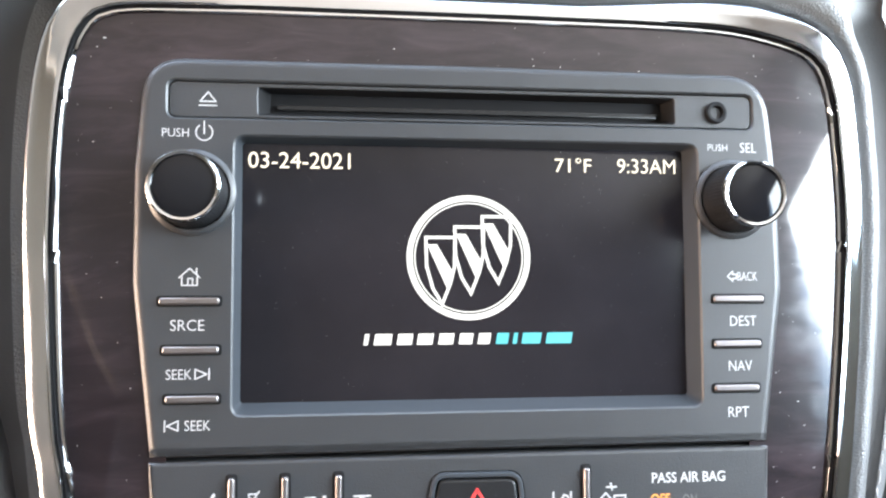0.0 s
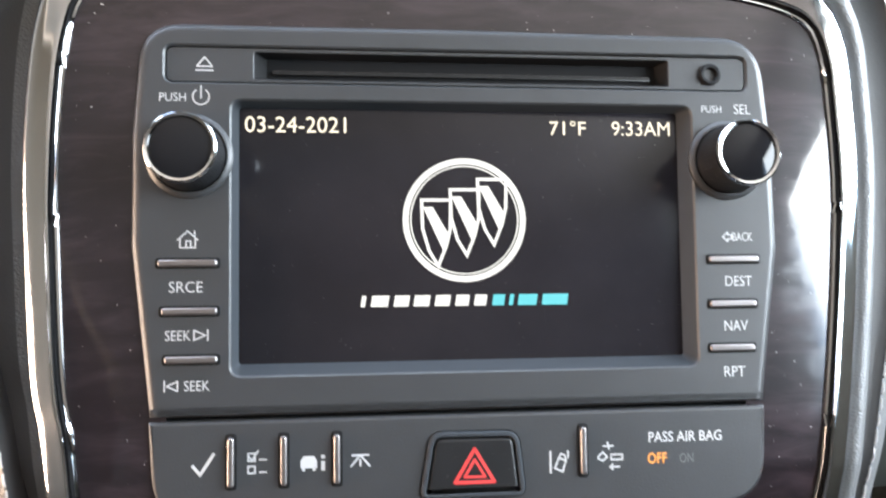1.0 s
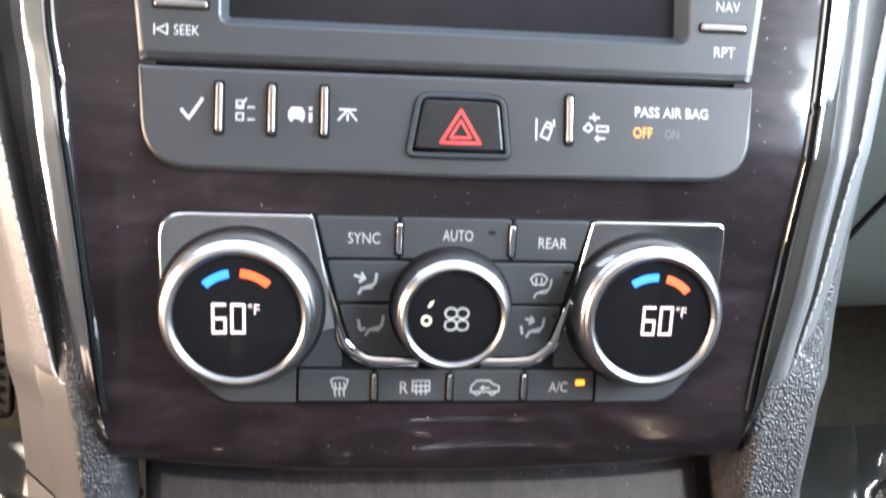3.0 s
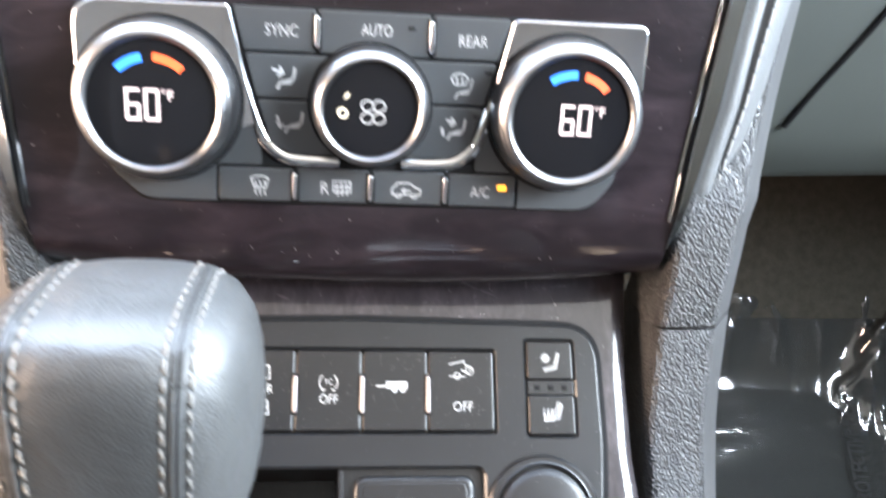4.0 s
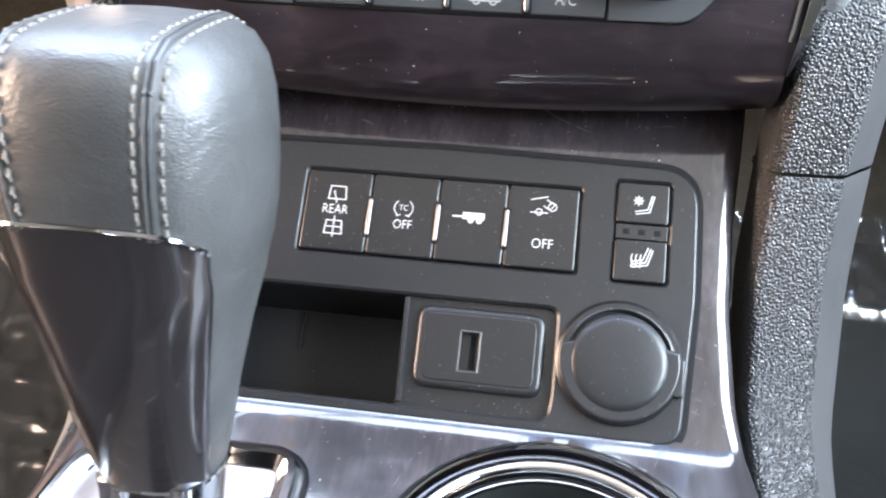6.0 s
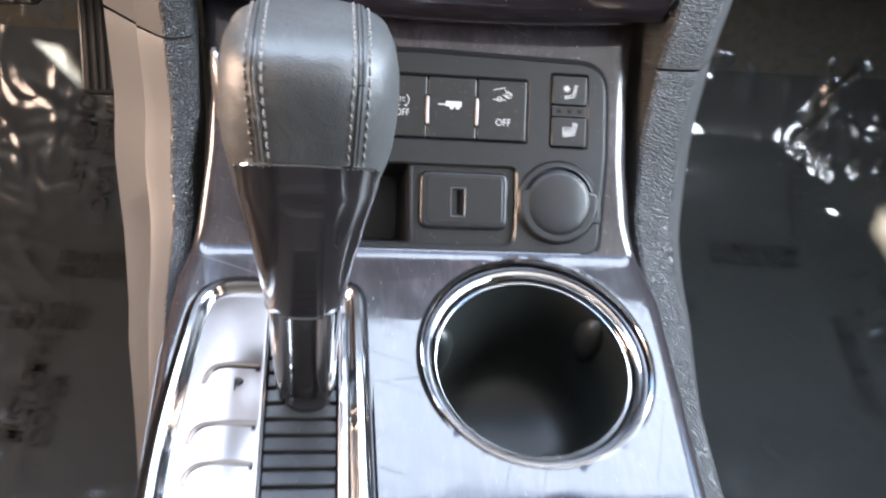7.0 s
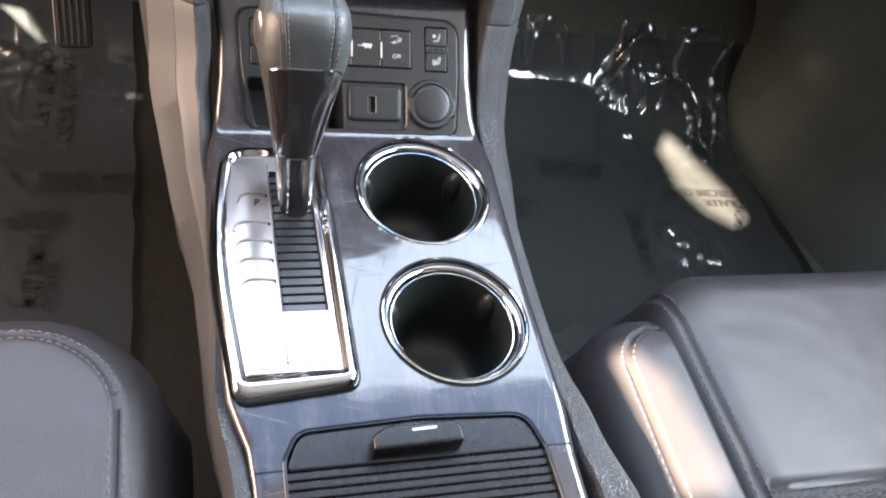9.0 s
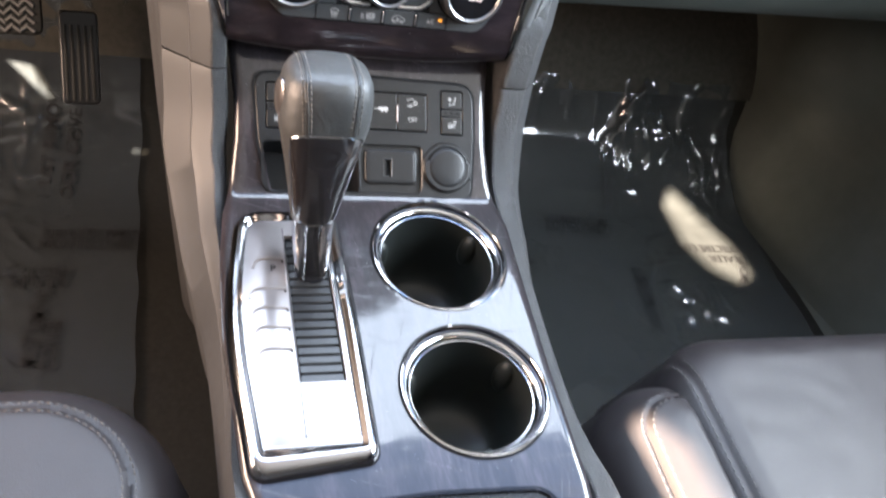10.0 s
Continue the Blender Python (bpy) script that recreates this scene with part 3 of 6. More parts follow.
# ---- grained panels that flank the stack and run back along the console ----
def flank(side):
    """Loft along the edge of the stack, then of the console. side: -1 driver, 1 passenger."""
    path = [(0.2420, 0.560), (0.2230, 0.510), (0.2010, 0.460), (0.1860, 0.420), (0.1755, 0.400), (0.1705, 0.392), (0.1655, 0.3715), (0.1621, 0.3497)], [(0.1611, 0.3472), (0.1500, 0.3230), (0.1340, 0.2990), (0.1120, 0.2855), (0.080, 0.2775), (0.02, 0.2710), (-0.06, 0.2690), (-0.115, 0.2720), (-0.20, 0.2750), (-0.34, 0.2760)]
    owner = thing("console_side_panel", "grey grained plastic panel flanking stack and console" + (", warm with sunlight" if side < 0 else ""), "side panel", group="side panels")
    inner = [(0.56, 0.1215), (0.51, 0.1190), (0.46, 0.1120), (0.42, 0.1055), (0.40, 0.1015), (0.38, 0.0985), (0.349, 0.0975), (0.32, 0.0955), (0.30, 0.097)]
    run, cut = smooth_path(path[0] + path[1], 0.006), len(smooth_path(path[0], 0.006))
    far = [0.0]
    for u, w in zip(run, run[1:]):
        far.append(far[-1] + (w - u).length)
    xs_, ys_ = [(t, p.x) for t, p in zip(far, run)], [(t, p.y) for t, p in zip(far, run)]

    def along(t):
        return Vector((lerp_table(xs_, t), lerp_table(ys_, t)))

    for n in (0, 1):
        names = (("upper_panel", GRAIN), ("lower_panel", GRAIN))[n]
        rows = []
        for i in (range(cut) if n == 0 else range(cut, len(run))):
            p = run[i]
            d = (along(far[i] + 0.012) - along(far[i] - 0.012)).normalized()
            nrm = Vector((d.y, -d.x))
            if nrm.x > 0 and abs(nrm.x) > abs(nrm.y):
                nrm = -nrm
            if nrm.y < 0 and abs(nrm.y) >= abs(nrm.x):
                nrm = -nrm
            y, z = p
            x0 = lerp_table(sorted(inner), z) if y > 0.125 else lerp_table([(-0.34, 0.090), (-0.135, 0.0955), (-0.11, 0.0985), (-0.03, 0.0985), (0.05, 0.1005), (0.09, 0.102), (0.125, 0.097)], y)
            if side < 0:
                x0 -= lerp_table([(-0.12, 0.013), (-0.08, 0.009), (0.09, 0.008), (0.14, 0.004)], y)
            if side > 0:
                x0 += lerp_table([(-0.16, 0.010), (-0.134, 0.006), (-0.09, 0.001), (-0.06, 0.0), (0.09, 0.0), (0.14, 0.003)], y)
            row = []
            wide = lerp_table([(-0.16, 1.15), (-0.12, 0.92), (-0.07, 0.72), (0.04, 0.72), (0.12, 1.0), (0.15, 1.12)] if side > 0 else [(-0.10, 0.36), (0.03, 0.48), (0.10, 0.75), (0.14, 1.0)], y)
            flare = lerp_table([(0.02, 0.0), (0.13, 0.35)], y) if side < 0 else 0.0
            profile = ((-0.001, 0.022), (-0.0005, 0.004), (0.0006, 0.0009), (0.002, 0.0), (0.010, 0.0003), (0.0165, 0.0012), (0.0185, 0.0028), (0.0245, 0.0125), (0.0285, 0.0185), (0.0305 + 0.003 * flare, 0.0225), (0.0325 + 0.010 * flare, 0.0300 - 0.003 * flare), (0.0335 + 0.020 * flare, 0.040 - 0.006 * flare))
            if side < 0:
                T = 0.0335 + 0.020 * flare
                g = lerp_table([(-0.10, 0.80), (0.0, 0.22)], y)
                rest = 1.0 - g
                profile = ((-0.001, 0.022), (-0.0005, 0.0070), (0.14 * g * T, 0.0036), (0.32 * g * T, 0.0026), (0.68 * g * T, 0.0008), (g * T, 0.0), ((g + 0.04 * rest) * T, 0.0008), ((g + 0.21 * rest) * T, 0.0062), ((g + 0.40 * rest) * T, 0.0126), ((g + 0.43 * rest) * T, 0.0132), ((g + 0.445 * rest) * T, 0.0162), (T, 0.040 - 0.006 * flare))
            for o, depth in profile:
                q = p - nrm * depth + Vector((0.022 * min(1.0, max(0.0, (z - 0.50) / 0.05)), 0))
                row.append((side * (x0 + o * wide), q.x, q.y))
            x, yy, zz = row[-1]
            # the flank falls away to the carpet
            for f in (0.25, 0.5, 0.75, 1.0):
                row.append((x - side * (0.030 * f + 0.012 * f * f), yy + 0.01 * f, zz + (-0.012 - zz) * f))
            rows.append(row)
        # the edge at the joint turns in
        for end in ((0, 1) if n else (-1, -1),):
            edge_row = rows[end[0]]
            turned = [(x - side * 0.0004, y + 0.0022, z - 0.0016) for x, y, z in edge_row]
            if n:
                rows.insert(0, turned)
            else:
                rows.append(turned)
        for nm, a0, b0, m_ in (("grained_face", 0, 6, GRAIN), ("smooth_band", 6, 9, SMOOTH), ("outer_face", 9, 16, GRAIN if side > 0 else SMOOTH)):
            bm = bmesh.new()
            sheet(bm, [r[a0:b0 + 1] for r in rows])
            part(names[0] + "_" + nm, bm, m_, owner, unit=1, sharp=28)
    return owner


flank(-1)
flank(1)

# ---- console: one lacquered trim from the tray down to the storage lid ----
def k_z(y):
    return 0.279 + 0.042 * y


TRIM_PROFILE = smooth_path([(-0.36, k_z(-0.36)), (-0.2, k_z(-0.2)), (-0.05, k_z(-0.05)), (0.0, k_z(0.0) + 0.0001), (0.03, k_z(0.03) + 0.0004), (0.06, k_z(0.06) + 0.0014), (0.085, k_z(0.085) + 0.0027), (0.1045, k_z(0.1045) + 0.0038), (0.1105, 0.2888), (0.118, 0.2936), (0.130, 0.3043), (0.150, 0.3223), (0.1845, 0.3534), (0.196, 0.3639)], 0.003)
CUPS = [(45.4, 58.5, 46.6), (46.0, -46.0, 46.2)]
GATE_IN = inset(rounded([(-90.5, -88.5), (-21.0, -87.5), (-19.8, 0), (-21.5, 93.5), (-88.5, 93.5), (-99.0, 5)], [11, 9, 0, 13, 22, 400], 9), 8.4)
GATE_OUT = rounded([(-89.5, -96.0), (-20.2, -89.5), (-19.8, 0), (-21.5, 93.5), (-88.5, 93.5), (-99.0, 5)], [11, 9, 0, 13, 22, 400], 9)
SWITCH_OUT = rounded([(-66, -41.0), (79.4, -41.2), (82.0, 2), (81.4, 42), (3, 43.4), (-75.4, 42), (-72.6, 0)], [8, 7, 90, 13, 0, 10, 60], 8)
LID_OUT = rounded([(-69, -320), (88, -320), (80.5, -134), (74, -112.5), (10, -109.5), (-58, -112.5), (-66, -128)], [2, 2, 8, 14, 60, 12, 8], 6)
gate_cut, switch_cut, lid_cut = inset(GATE_OUT, 5), inset(SWITCH_OUT, 2.5), inset(LID_OUT, 1.0)


def in_console_opening(p):
    k, s = K_INV @ p, S_INV @ p
    x, y = k.x * 1000, k.y * 1000
    if abs(k.z) < 0.006 and (any((x - a) ** 2 + (y - b) ** 2 < (r - 1.0) ** 2 for a, b, r in CUPS) or inside(gate_cut, x, y) or inside(lid_cut, x, y)):
        return True
    return abs(s.z) < 0.006 and p.y > 0.108 and inside(switch_cut, s.x * 1000, s.y * 1000)


def trim_right(y):
    return lerp_table([(-0.36, 0.094), (-0.14, 0.0975), (-0.11, 0.1005), (-0.034, 0.1000), (0.05, 0.1020), (0.085, 0.1025), (0.105, 0.0985), (0.12, 0.0950), (0.14, 0.0922), (0.16, 0.0920), (0.185, 0.0945), (0.20, 0.095)], y)


def trim_left(y):
    return -lerp_table([(-0.36, 0.082), (-0.14, 0.0825), (-0.12, 0.0840), (-0.105, 0.0885), (-0.09, 0.0925), (0.0, 0.0985), (0.06, 0.0980), (0.095, 0.0950), (0.115, 0.0900), (0.14, 0.0865), (0.16, 0.0865), (0.185, 0.0905), (0.20, 0.091)], y)


bm = bmesh.new()
rows = []
for i, p in enumerate(TRIM_PROFILE):
    d = (TRIM_PROFILE[min(i + 1, len(TRIM_PROFILE) - 1)] - TRIM_PROFILE[max(i - 1, 0)]).normalized()
    nrm = Vector((-d.y, d.x))
    lo, hi = trim_left(p.x), trim_right(p.x)
    row = []
    for f in [-0.004, -0.004, -0.0025, 0] + [0.012, 0.03] + [0.03 + 0.94 * j / 78 for j in range(1, 79)] + [0.988, 1, 1.0025, 1.004, 1.004]:
        x = lo + (hi - lo) * f
        e = min(x - lo, hi - x)
        drop = 0.0
        if e < 0.0045:
            c = min(1, max(0, (0.0045 - e) / 0.0050))
            drop = 0.0036 * (1 - math.sqrt(max(0, 1 - c * c)))
        if len(row) in (0, 86):
            drop = 0.013
        q = p - nrm * drop
        row.append((x, q.x, q.y))
    rows.append(row)
sheet(bm, rows)
holed(bm, in_console_opening)


def nearest_on(outline, x, y):
    best = None
    for (ax, ay), (bx, by) in zip(outline, outline[1:] + outline[:1]):
        dx, dy = bx - ax, by - ay
        t = min(1.0, max(0.0, ((x - ax) * dx + (y - ay) * dy) / max(dx * dx + dy * dy, 1e-9)))
        px, py = ax + dx * t, ay + dy * t
        d = (px - x) ** 2 + (py - y) ** 2
        if best is None or d < best[0]:
            best = (d, px, py)
    return best[1], best[2]


for v in bm.verts:
    if not v.link_faces:
        continue
    k = K_INV @ v.co
    x, y = k.x * 1000, k.y * 1000
    if abs(k.z) > 0.006:
        continue
    for cx, cy, r in CUPS:
        d = math.hypot(x - cx, y - cy)
        if d < r - 0.3:
            f = (r - 0.3) / max(d, 1e-6)
            v.co = K_M @ Vector(((cx + (x - cx) * f) / 1000, (cy + (y - cy) * f) / 1000, k.z))
    if inside(lid_cut, x, y):
        px, py = nearest_on(lid_cut, x, y)
        v.co = K_M @ Vector((px / 1000, py / 1000, k.z))
    if inside(gate_cut, x, y):
        px, py = nearest_on(gate_cut, x, y)
        v.co = K_M @ Vector((px / 1000, py / 1000, k.z))
for v in bm.verts:
    if not v.link_faces or v.co.y < 0.108:
        continue
    k = S_INV @ v.co
    x, y = k.x * 1000, k.y * 1000
    if abs(k.z) < 0.006 and inside(switch_cut, x, y):
        px, py = nearest_on(switch_cut, x, y)
        v.co = S_M @ Vector((px / 1000, py / 1000, k.z))
solid("console_trim", bm, WOOD_C, "glossy scratched woodgrain trim over the centre console", "console trim", unit=1, sharp=50)

# seams across the trim beside the lid, dark body below
bm = bmesh.new()
for x0, x1 in ((-81.5, -66.8), (81.0, 96.6)):
    slab(bm, [(x0, -134.4), (x1, -134.4), (x1, -133.6), (x0, -133.6)], 0.0, 0.25, r=0.05, n=1)
solid("trim_seam", bm, GAP, "thin dark joint across the console trim", "trim", kind="structure", unit=MM, m=K_M)
bm = bmesh.new()
slab(bm, rrect(-88, -330, 94, 100, 4), -250, -100, r=2)
solid("console_core", bm, GAP, "dark inner body of the centre console", "console", kind="structure", unit=MM, m=K_M)

# ---- radio ----
radio = thing("radio_head_unit", "dark grey car radio with lit display and two knobs", "car radio", R_M)
upper = rounded([(-83.2, -42.3), (88.6, -42.1), (94.4, 2), (93.9, 34), (91.0, 64.9), (3, 65.5), (-86.0, 65.1), (-88.3, 34), (-88.3, 4)], [0.6, 0.6, 20, 20, 14, 0, 12, 20, 20], 8)
SCREEN = rrect(-61.8, -31.4, 69.0, 43.6, 3.0)
SLOTPAN = rrect(-79.6, 48.4, 86.2, 58.6, 2.4)
bm = plate(bmesh.new(), upper, [SCREEN, SLOTPAN], -9, 0.0, r=2.6, n=5, hole_r=0.5)
part("faceplate", bm, RADIO, radio)
bm = plate(bmesh.new(), rrect(-79.3, 48.7, 85.9, 58.3, 2.2), [rrect(-55.8, 49.6, 62.8, 57.2, 0.8)], -6, -0.7, r=0.3)
part("slot_panel", bm, RADIO, radio)
bm = bmesh.new()
a, b = loop(bm, ccw(rrect(-55.8, 49.6, 62.8, 57.2, 0.8)), -0.9), loop(bm, ccw(rrect(-52.8, 51.0, 60.4, 56.6, 0.5)), -5.5)
bridge(bm, b, a)
bm.faces.new(b)
part("disc_slot", bm, GAP, radio)
bm = slab(bmesh.new(), [(-51, 51.9), (58.5, 51.9), (58.5, 53.2), (-51, 53.2)], -6, -4.2, r=0.3)
part("slot_lip", bm, PANEL, radio)
bm = bmesh.new()
a, b = loop(bm, ccw(SCREEN), -0.5), loop(bm, ccw(rrect(-60.2, -28.5, 66.2, 42.4, 1.0)), -4.6)
bridge(bm, b, a)
part("screen_bezel", bm, BEZEL, radio)
screen = part("screen", slab(bmesh.new(), rrect(-60.4, -28.7, 66.4, 42.6, 0.8), -6.5, -4.5, r=0.1), GLASS, radio, "glossy black lit display")
D = -4.46
lettering("03-24-2021", -44.7, 37.9, 28.0, 4.5, D, L_WHITE, screen, fat=0.0)
lettering("71°F", 33.4, 37.8, 10.8, 4.2, D, L_WHITE, screen, fat=0.0)
lettering("9:33AM", 55.4, 37.8, 17.6, 4.2, D, L_WHITE, screen, fat=-0.004)
# round emblem: a ring and three slanting shapes, and a two-colour bar mark
bm = bmesh.new()
for r0, r1, z in ((17.7, 16.0, D), (15.6, 15.2, D)):
    o, i2 = loop(bm, circle(2.7, 11.0, r0, 64), D + 0.05), loop(bm, circle(2.7, 11.0, r1, 64), D + 0.05)
    bridge(bm, o, i2)
part("emblem_ring", bm, L_LOGO, screen)
for dx, dy in ((-9.2, 10.6), (-1.0, 13.6), (6.9, 16.6)):
    bm = bmesh.new()
    cx, cy = dx + 0.4, dy - 1.5
    edge = ccw([(cx - 1.2, cy + 8.0), (cx + 8.0, cy + 8.0), (cx + 7.8, cy - 0.7), (cx + 6.6, cy - 5.6), (cx + 3.9, cy - 12.2), (cx + 0.8, cy - 7.0), (cx - 1.0, cy - 0.6)])
    bridge(bm, loop(bm, edge, D + 0.05), loop(bm, inset(edge, 0.9), D + 0.05))
    part("emblem_shield", bm, L_LOGO, screen)
    bm = bmesh.new()
    fillpoly(bm, [[(cx - 0.4, cy + 5.6), (cx + 2.4, cy + 5.6), (cx + 7.0, cy - 2.4), (cx + 5.2, cy - 6.8)]], D, D + 0.05)
    part("emblem_stripe", bm, L_LOGO, screen)
for cells, m_ in (((-27.0, -25.8, -24.2, -19.4, -17.8, -13.6, -12.2, -7.8, -6.2, -2.0, -0.4, 3.4, 5.0, 8.4), L_LOGO), ((10.2, 13.6, 15.0, 16.2, 17.6, 23.0, 24.6, 32.0), L_TEAL)):
    for a, b in zip(cells[::2], cells[1::2]):
        part("word_mark_block", fillpoly(bmesh.new(), [[(a, -13.4), (b, -13.4), (b + 0.5, -10.3), (a + 0.5, -10.3)]], D, D + 0.05), m_, screen)


def radio_knob(x, y):
    k = part("knob", lathe(bmesh.new(), [(11.6, -0.5), (11.6, 0.6), (10.8, 1.4), (10.2, 1.6)], 64, x, y), RADIO, radio, "ribbed rotary knob with chrome rim")
    part("grip", lathe(bmesh.new(), [(9.7, 1.0), (9.7, 2.0), (9.1, 11.8), (8.9, 12.6)], 120, x, y, knurl=(1, 2, 0.28)), PANEL, k)
    part("rim", lathe(bmesh.new(), [(9.0, 12.2), (9.3, 12.9), (9.2, 13.7), (8.7, 14.2), (8.1, 14.0), (7.8, 13.4)], 64, x, y), CHROME, k, "chrome rim")
    part("cap", lathe(bmesh.new(), [(7.9, 13.4), (6.0, 13.75), (3.0, 13.95), (0, 14.0)], 48, x, y), GLOSS, k, "black glossy cap")


radio_knob(-72.8, 28.0)
radio_knob(79.4, 27.8)
Z = 0.0
for s, x, y, w, h in (("PUSH", -77.4, 44.2, 7.0, 2.3), ("PUSH", 75.3, 42.9, 6.0, 2.0), ("SEL", 84.7, 43.0, 5.0, 2.9), ("SRCE", -73.6, -7.4, 8.8, 2.9), ("SEEK", -75.6, -20.3, 6.6, 2.7),
                      ("SEEK", -70.6, -33.7, 6.6, 2.7), ("BACK", 83.4, 5.5, 6.0, 2.5), ("DEST", 81.8, -7.3, 8.0, 2.9), ("NAV", 80.6, -20.1, 7.0, 2.9), ("RPT", 79.7, -33.2, 6.2, 2.9)):
    lettering(s, x, y, w, h, Z, INK, radio)
ic = [("power_icon", [arc(-69.9, 44.4, 2.2, 125, 415, 16), [(-69.9, 47.4), (-69.9, 44.0)]]),
      ("home_icon", [[(-75.9, 5.2), (-73.2, 7.7), (-70.5, 5.2)], [(-75.2, 5.4), (-75.2, 3.2), (-71.2, 3.2), (-71.2, 5.4)], [(-73.6, 3.2), (-73.6, 5.0), (-72.4, 5.0), (-72.4, 3.2)], [(-71.4, 6.3), (-71.4, 7.7)]]),
      ("eject_icon", [[(-71.2, 53.0), (-67.0, 53.0), (-69.1, 55.6), (-71.2, 53.0)], [(-71.4, 51.9), (-66.8, 51.9)]]),
      ("next_icon", [[(-71.4, -19.0), (-71.4, -21.6), (-68.4, -20.3), (-71.4, -19.0)], [(-67.8, -18.9), (-67.8, -21.7)]]),
      ("previous_icon", [[(-75.6, -32.4), (-75.6, -35.0), (-78.4, -33.7), (-75.6, -32.4)], [(-79.0, -32.3), (-79.0, -35.1)]]),
      ("back_icon", [[(77.4, 5.5), (78.9, 6.9), (78.9, 6.1), (80.1, 6.1), (80.1, 4.9), (78.9, 4.9), (78.9, 4.1), (77.4, 5.5)]])]
for n, lines in ic:
    part(n, strokes(bmesh.new(), lines, 0.36, -0.7 if n == "eject_icon" else Z, 0.06 if n != "eject_icon" else -0.6), INK, radio)
for x0, x1, y in ((-80.9, -65.3, -1.0), (-79.9, -65.3, -13.9), (-79.0, -65.2, -26.8), (72.8, 87.8, -1.0), (72.7, 86.7, -13.8), (72.5, 85.8, -26.4)):
    part("key_surround", slab(bmesh.new(), rrect(x0 - 0.7, y - 1.5, x1 + 0.7, y + 1.5, 0.9), -0.5, 0.12, r=0.1), GAP, radio)
    part("key_bar", slab(bmesh.new(), rrect(x0, y - 0.95, x1, y + 0.95, 0.9), 0, 1.0, r=0.5, n=3), SATIN, radio, "slim satin metal key")
part("jack", lathe(bmesh.new(), [(3.2, -1.0), (3.2, 0.2), (2.7, 0.6), (2.0, 0.5), (1.8, -0.2), (1.6, -5), (0, -5)], 32, 75.2, 53.2), GAP, radio, "black audio socket")

# button strip below the radio
strip = thing("button_strip", "dark grey button strip with hazard switch and airbag lamp", "switch panel", R_M)
low = rounded([(-81.6, -70.6), (3, -71.2), (87.6, -70.2), (88.7, -42.9), (-83.3, -43.1)], [17, 0, 17, 0.6, 0.6], 8)
HAZ = rounded([(-11.6, -66), (18.2, -66), (16.3, -47.9), (-8.4, -47.7)], [2.6, 2.6, 4.5, 4.5], 6)
part("strip_body", plate(bmesh.new(), low, [HAZ], -9, -0.3, r=1.2, n=3), RADIO, strip)
bm = plate(bmesh.new(), inset(HAZ, 0.1), [inset(HAZ, 1.5)], -3, 0.7, r=0.6, n=3)
part("hazard_rim", bm, BEZEL, strip, "smooth dark rim")
hz = part("hazard_button", slab(bmesh.new(), inset(HAZ, 1.9), -3, 0.5, r=0.9, n=3), PANEL, strip, "black hazard warning button")
bm = bmesh.new()
for k, w in ((1.0, 0.9), (0.52, 0.7)):
    tri = [(3.8 + (x - 3.8) * k, -58.6 + (y + 58.6) * k) for x, y in ((3.8, -52.6), (9.2, -61.6), (-1.7, -61.6))]
    strokes(bm, [tri + tri[:1]], w, 0.4, 0.58)
part("triangle_icon", bm, RED, hz, "red warning triangle")
for x in (-61.7, -47.8, -33.7, 34.5):
    part("divider_surround", slab(bmesh.new(), rrect(x - 1.55, -61.6, x + 1.55, -46.6, 1.0), -0.6, -0.2, r=0.08), GAP, strip)
    part("chrome_divider", slab(bmesh.new(), rrect(x - 0.85, -60.6, x + 0.85, -47.6, 0.8), -0.5, 1.1, r=0.5, n=3), SATIN, strip, "slim chrome divider")
ic = [("check_icon", [[(-71.6, -54.9), (-69.7, -57.2), (-66.2, -51.9)]], 0.8), ("menu_icon", [[(-57.2, -52), (-55.4, -52), (-55.4, -54), (-57.2, -54), (-57.2, -52)], [(-57.2, -55.4), (-55.4, -55.4), (-55.4, -57.2), (-57.2, -57.2), (-57.2, -55.4)], [(-54.2, -53.7), (-52.4, -53.7)], [(-54.2, -57.0), (-52.4, -57.0)], [(-56.9, -53.0), (-56.2, -53.8), (-54.6, -51.4)]], 0.42),
      ("lane_icon", [[(25.2, -54.2), (25.2, -60)], [(30.2, -54.2), (30.2, -56)], [(26.4, -58.8), (28.6, -59.8), (29.6, -56.8), (27.6, -56.0), (26.4, -58.8)], [(27.6, -56.0), (28.2, -54.9), (29.3, -55.3), (29.6, -56.8)]], 0.5),
      ("stability_icon", [[(-29.6, -53.4), (-25.2, -53.4)], [(-27.4, -53.4), (-29.9, -56.3)], [(-27.4, -53.4), (-24.9, -56.3)], [(-27.4, -54.6), (-27.4, -56.2)]], 0.5),
      ("collision_icon", [[(38.8, -56.2), (40.2, -54.8), (41.4, -56.2), (40.2, -57.2), (38.8, -56.6)], [(42.6, -55.6), (45.8, -55.6), (45.8, -57), (42.6, -57), (42.6, -55.6)], [(41.6, -52.2), (42.0, -54.0)], [(40.4, -53.2), (43.2, -53.2)], [(44.9, -59), (42.2, -59)], [(43.0, -58.3), (42.2, -59), (43.0, -59.7)]], 0.5)]
for n, lines, w in ic:
    part(n, strokes(bmesh.new(), lines, w, -0.35, -0.22), INK, strip)
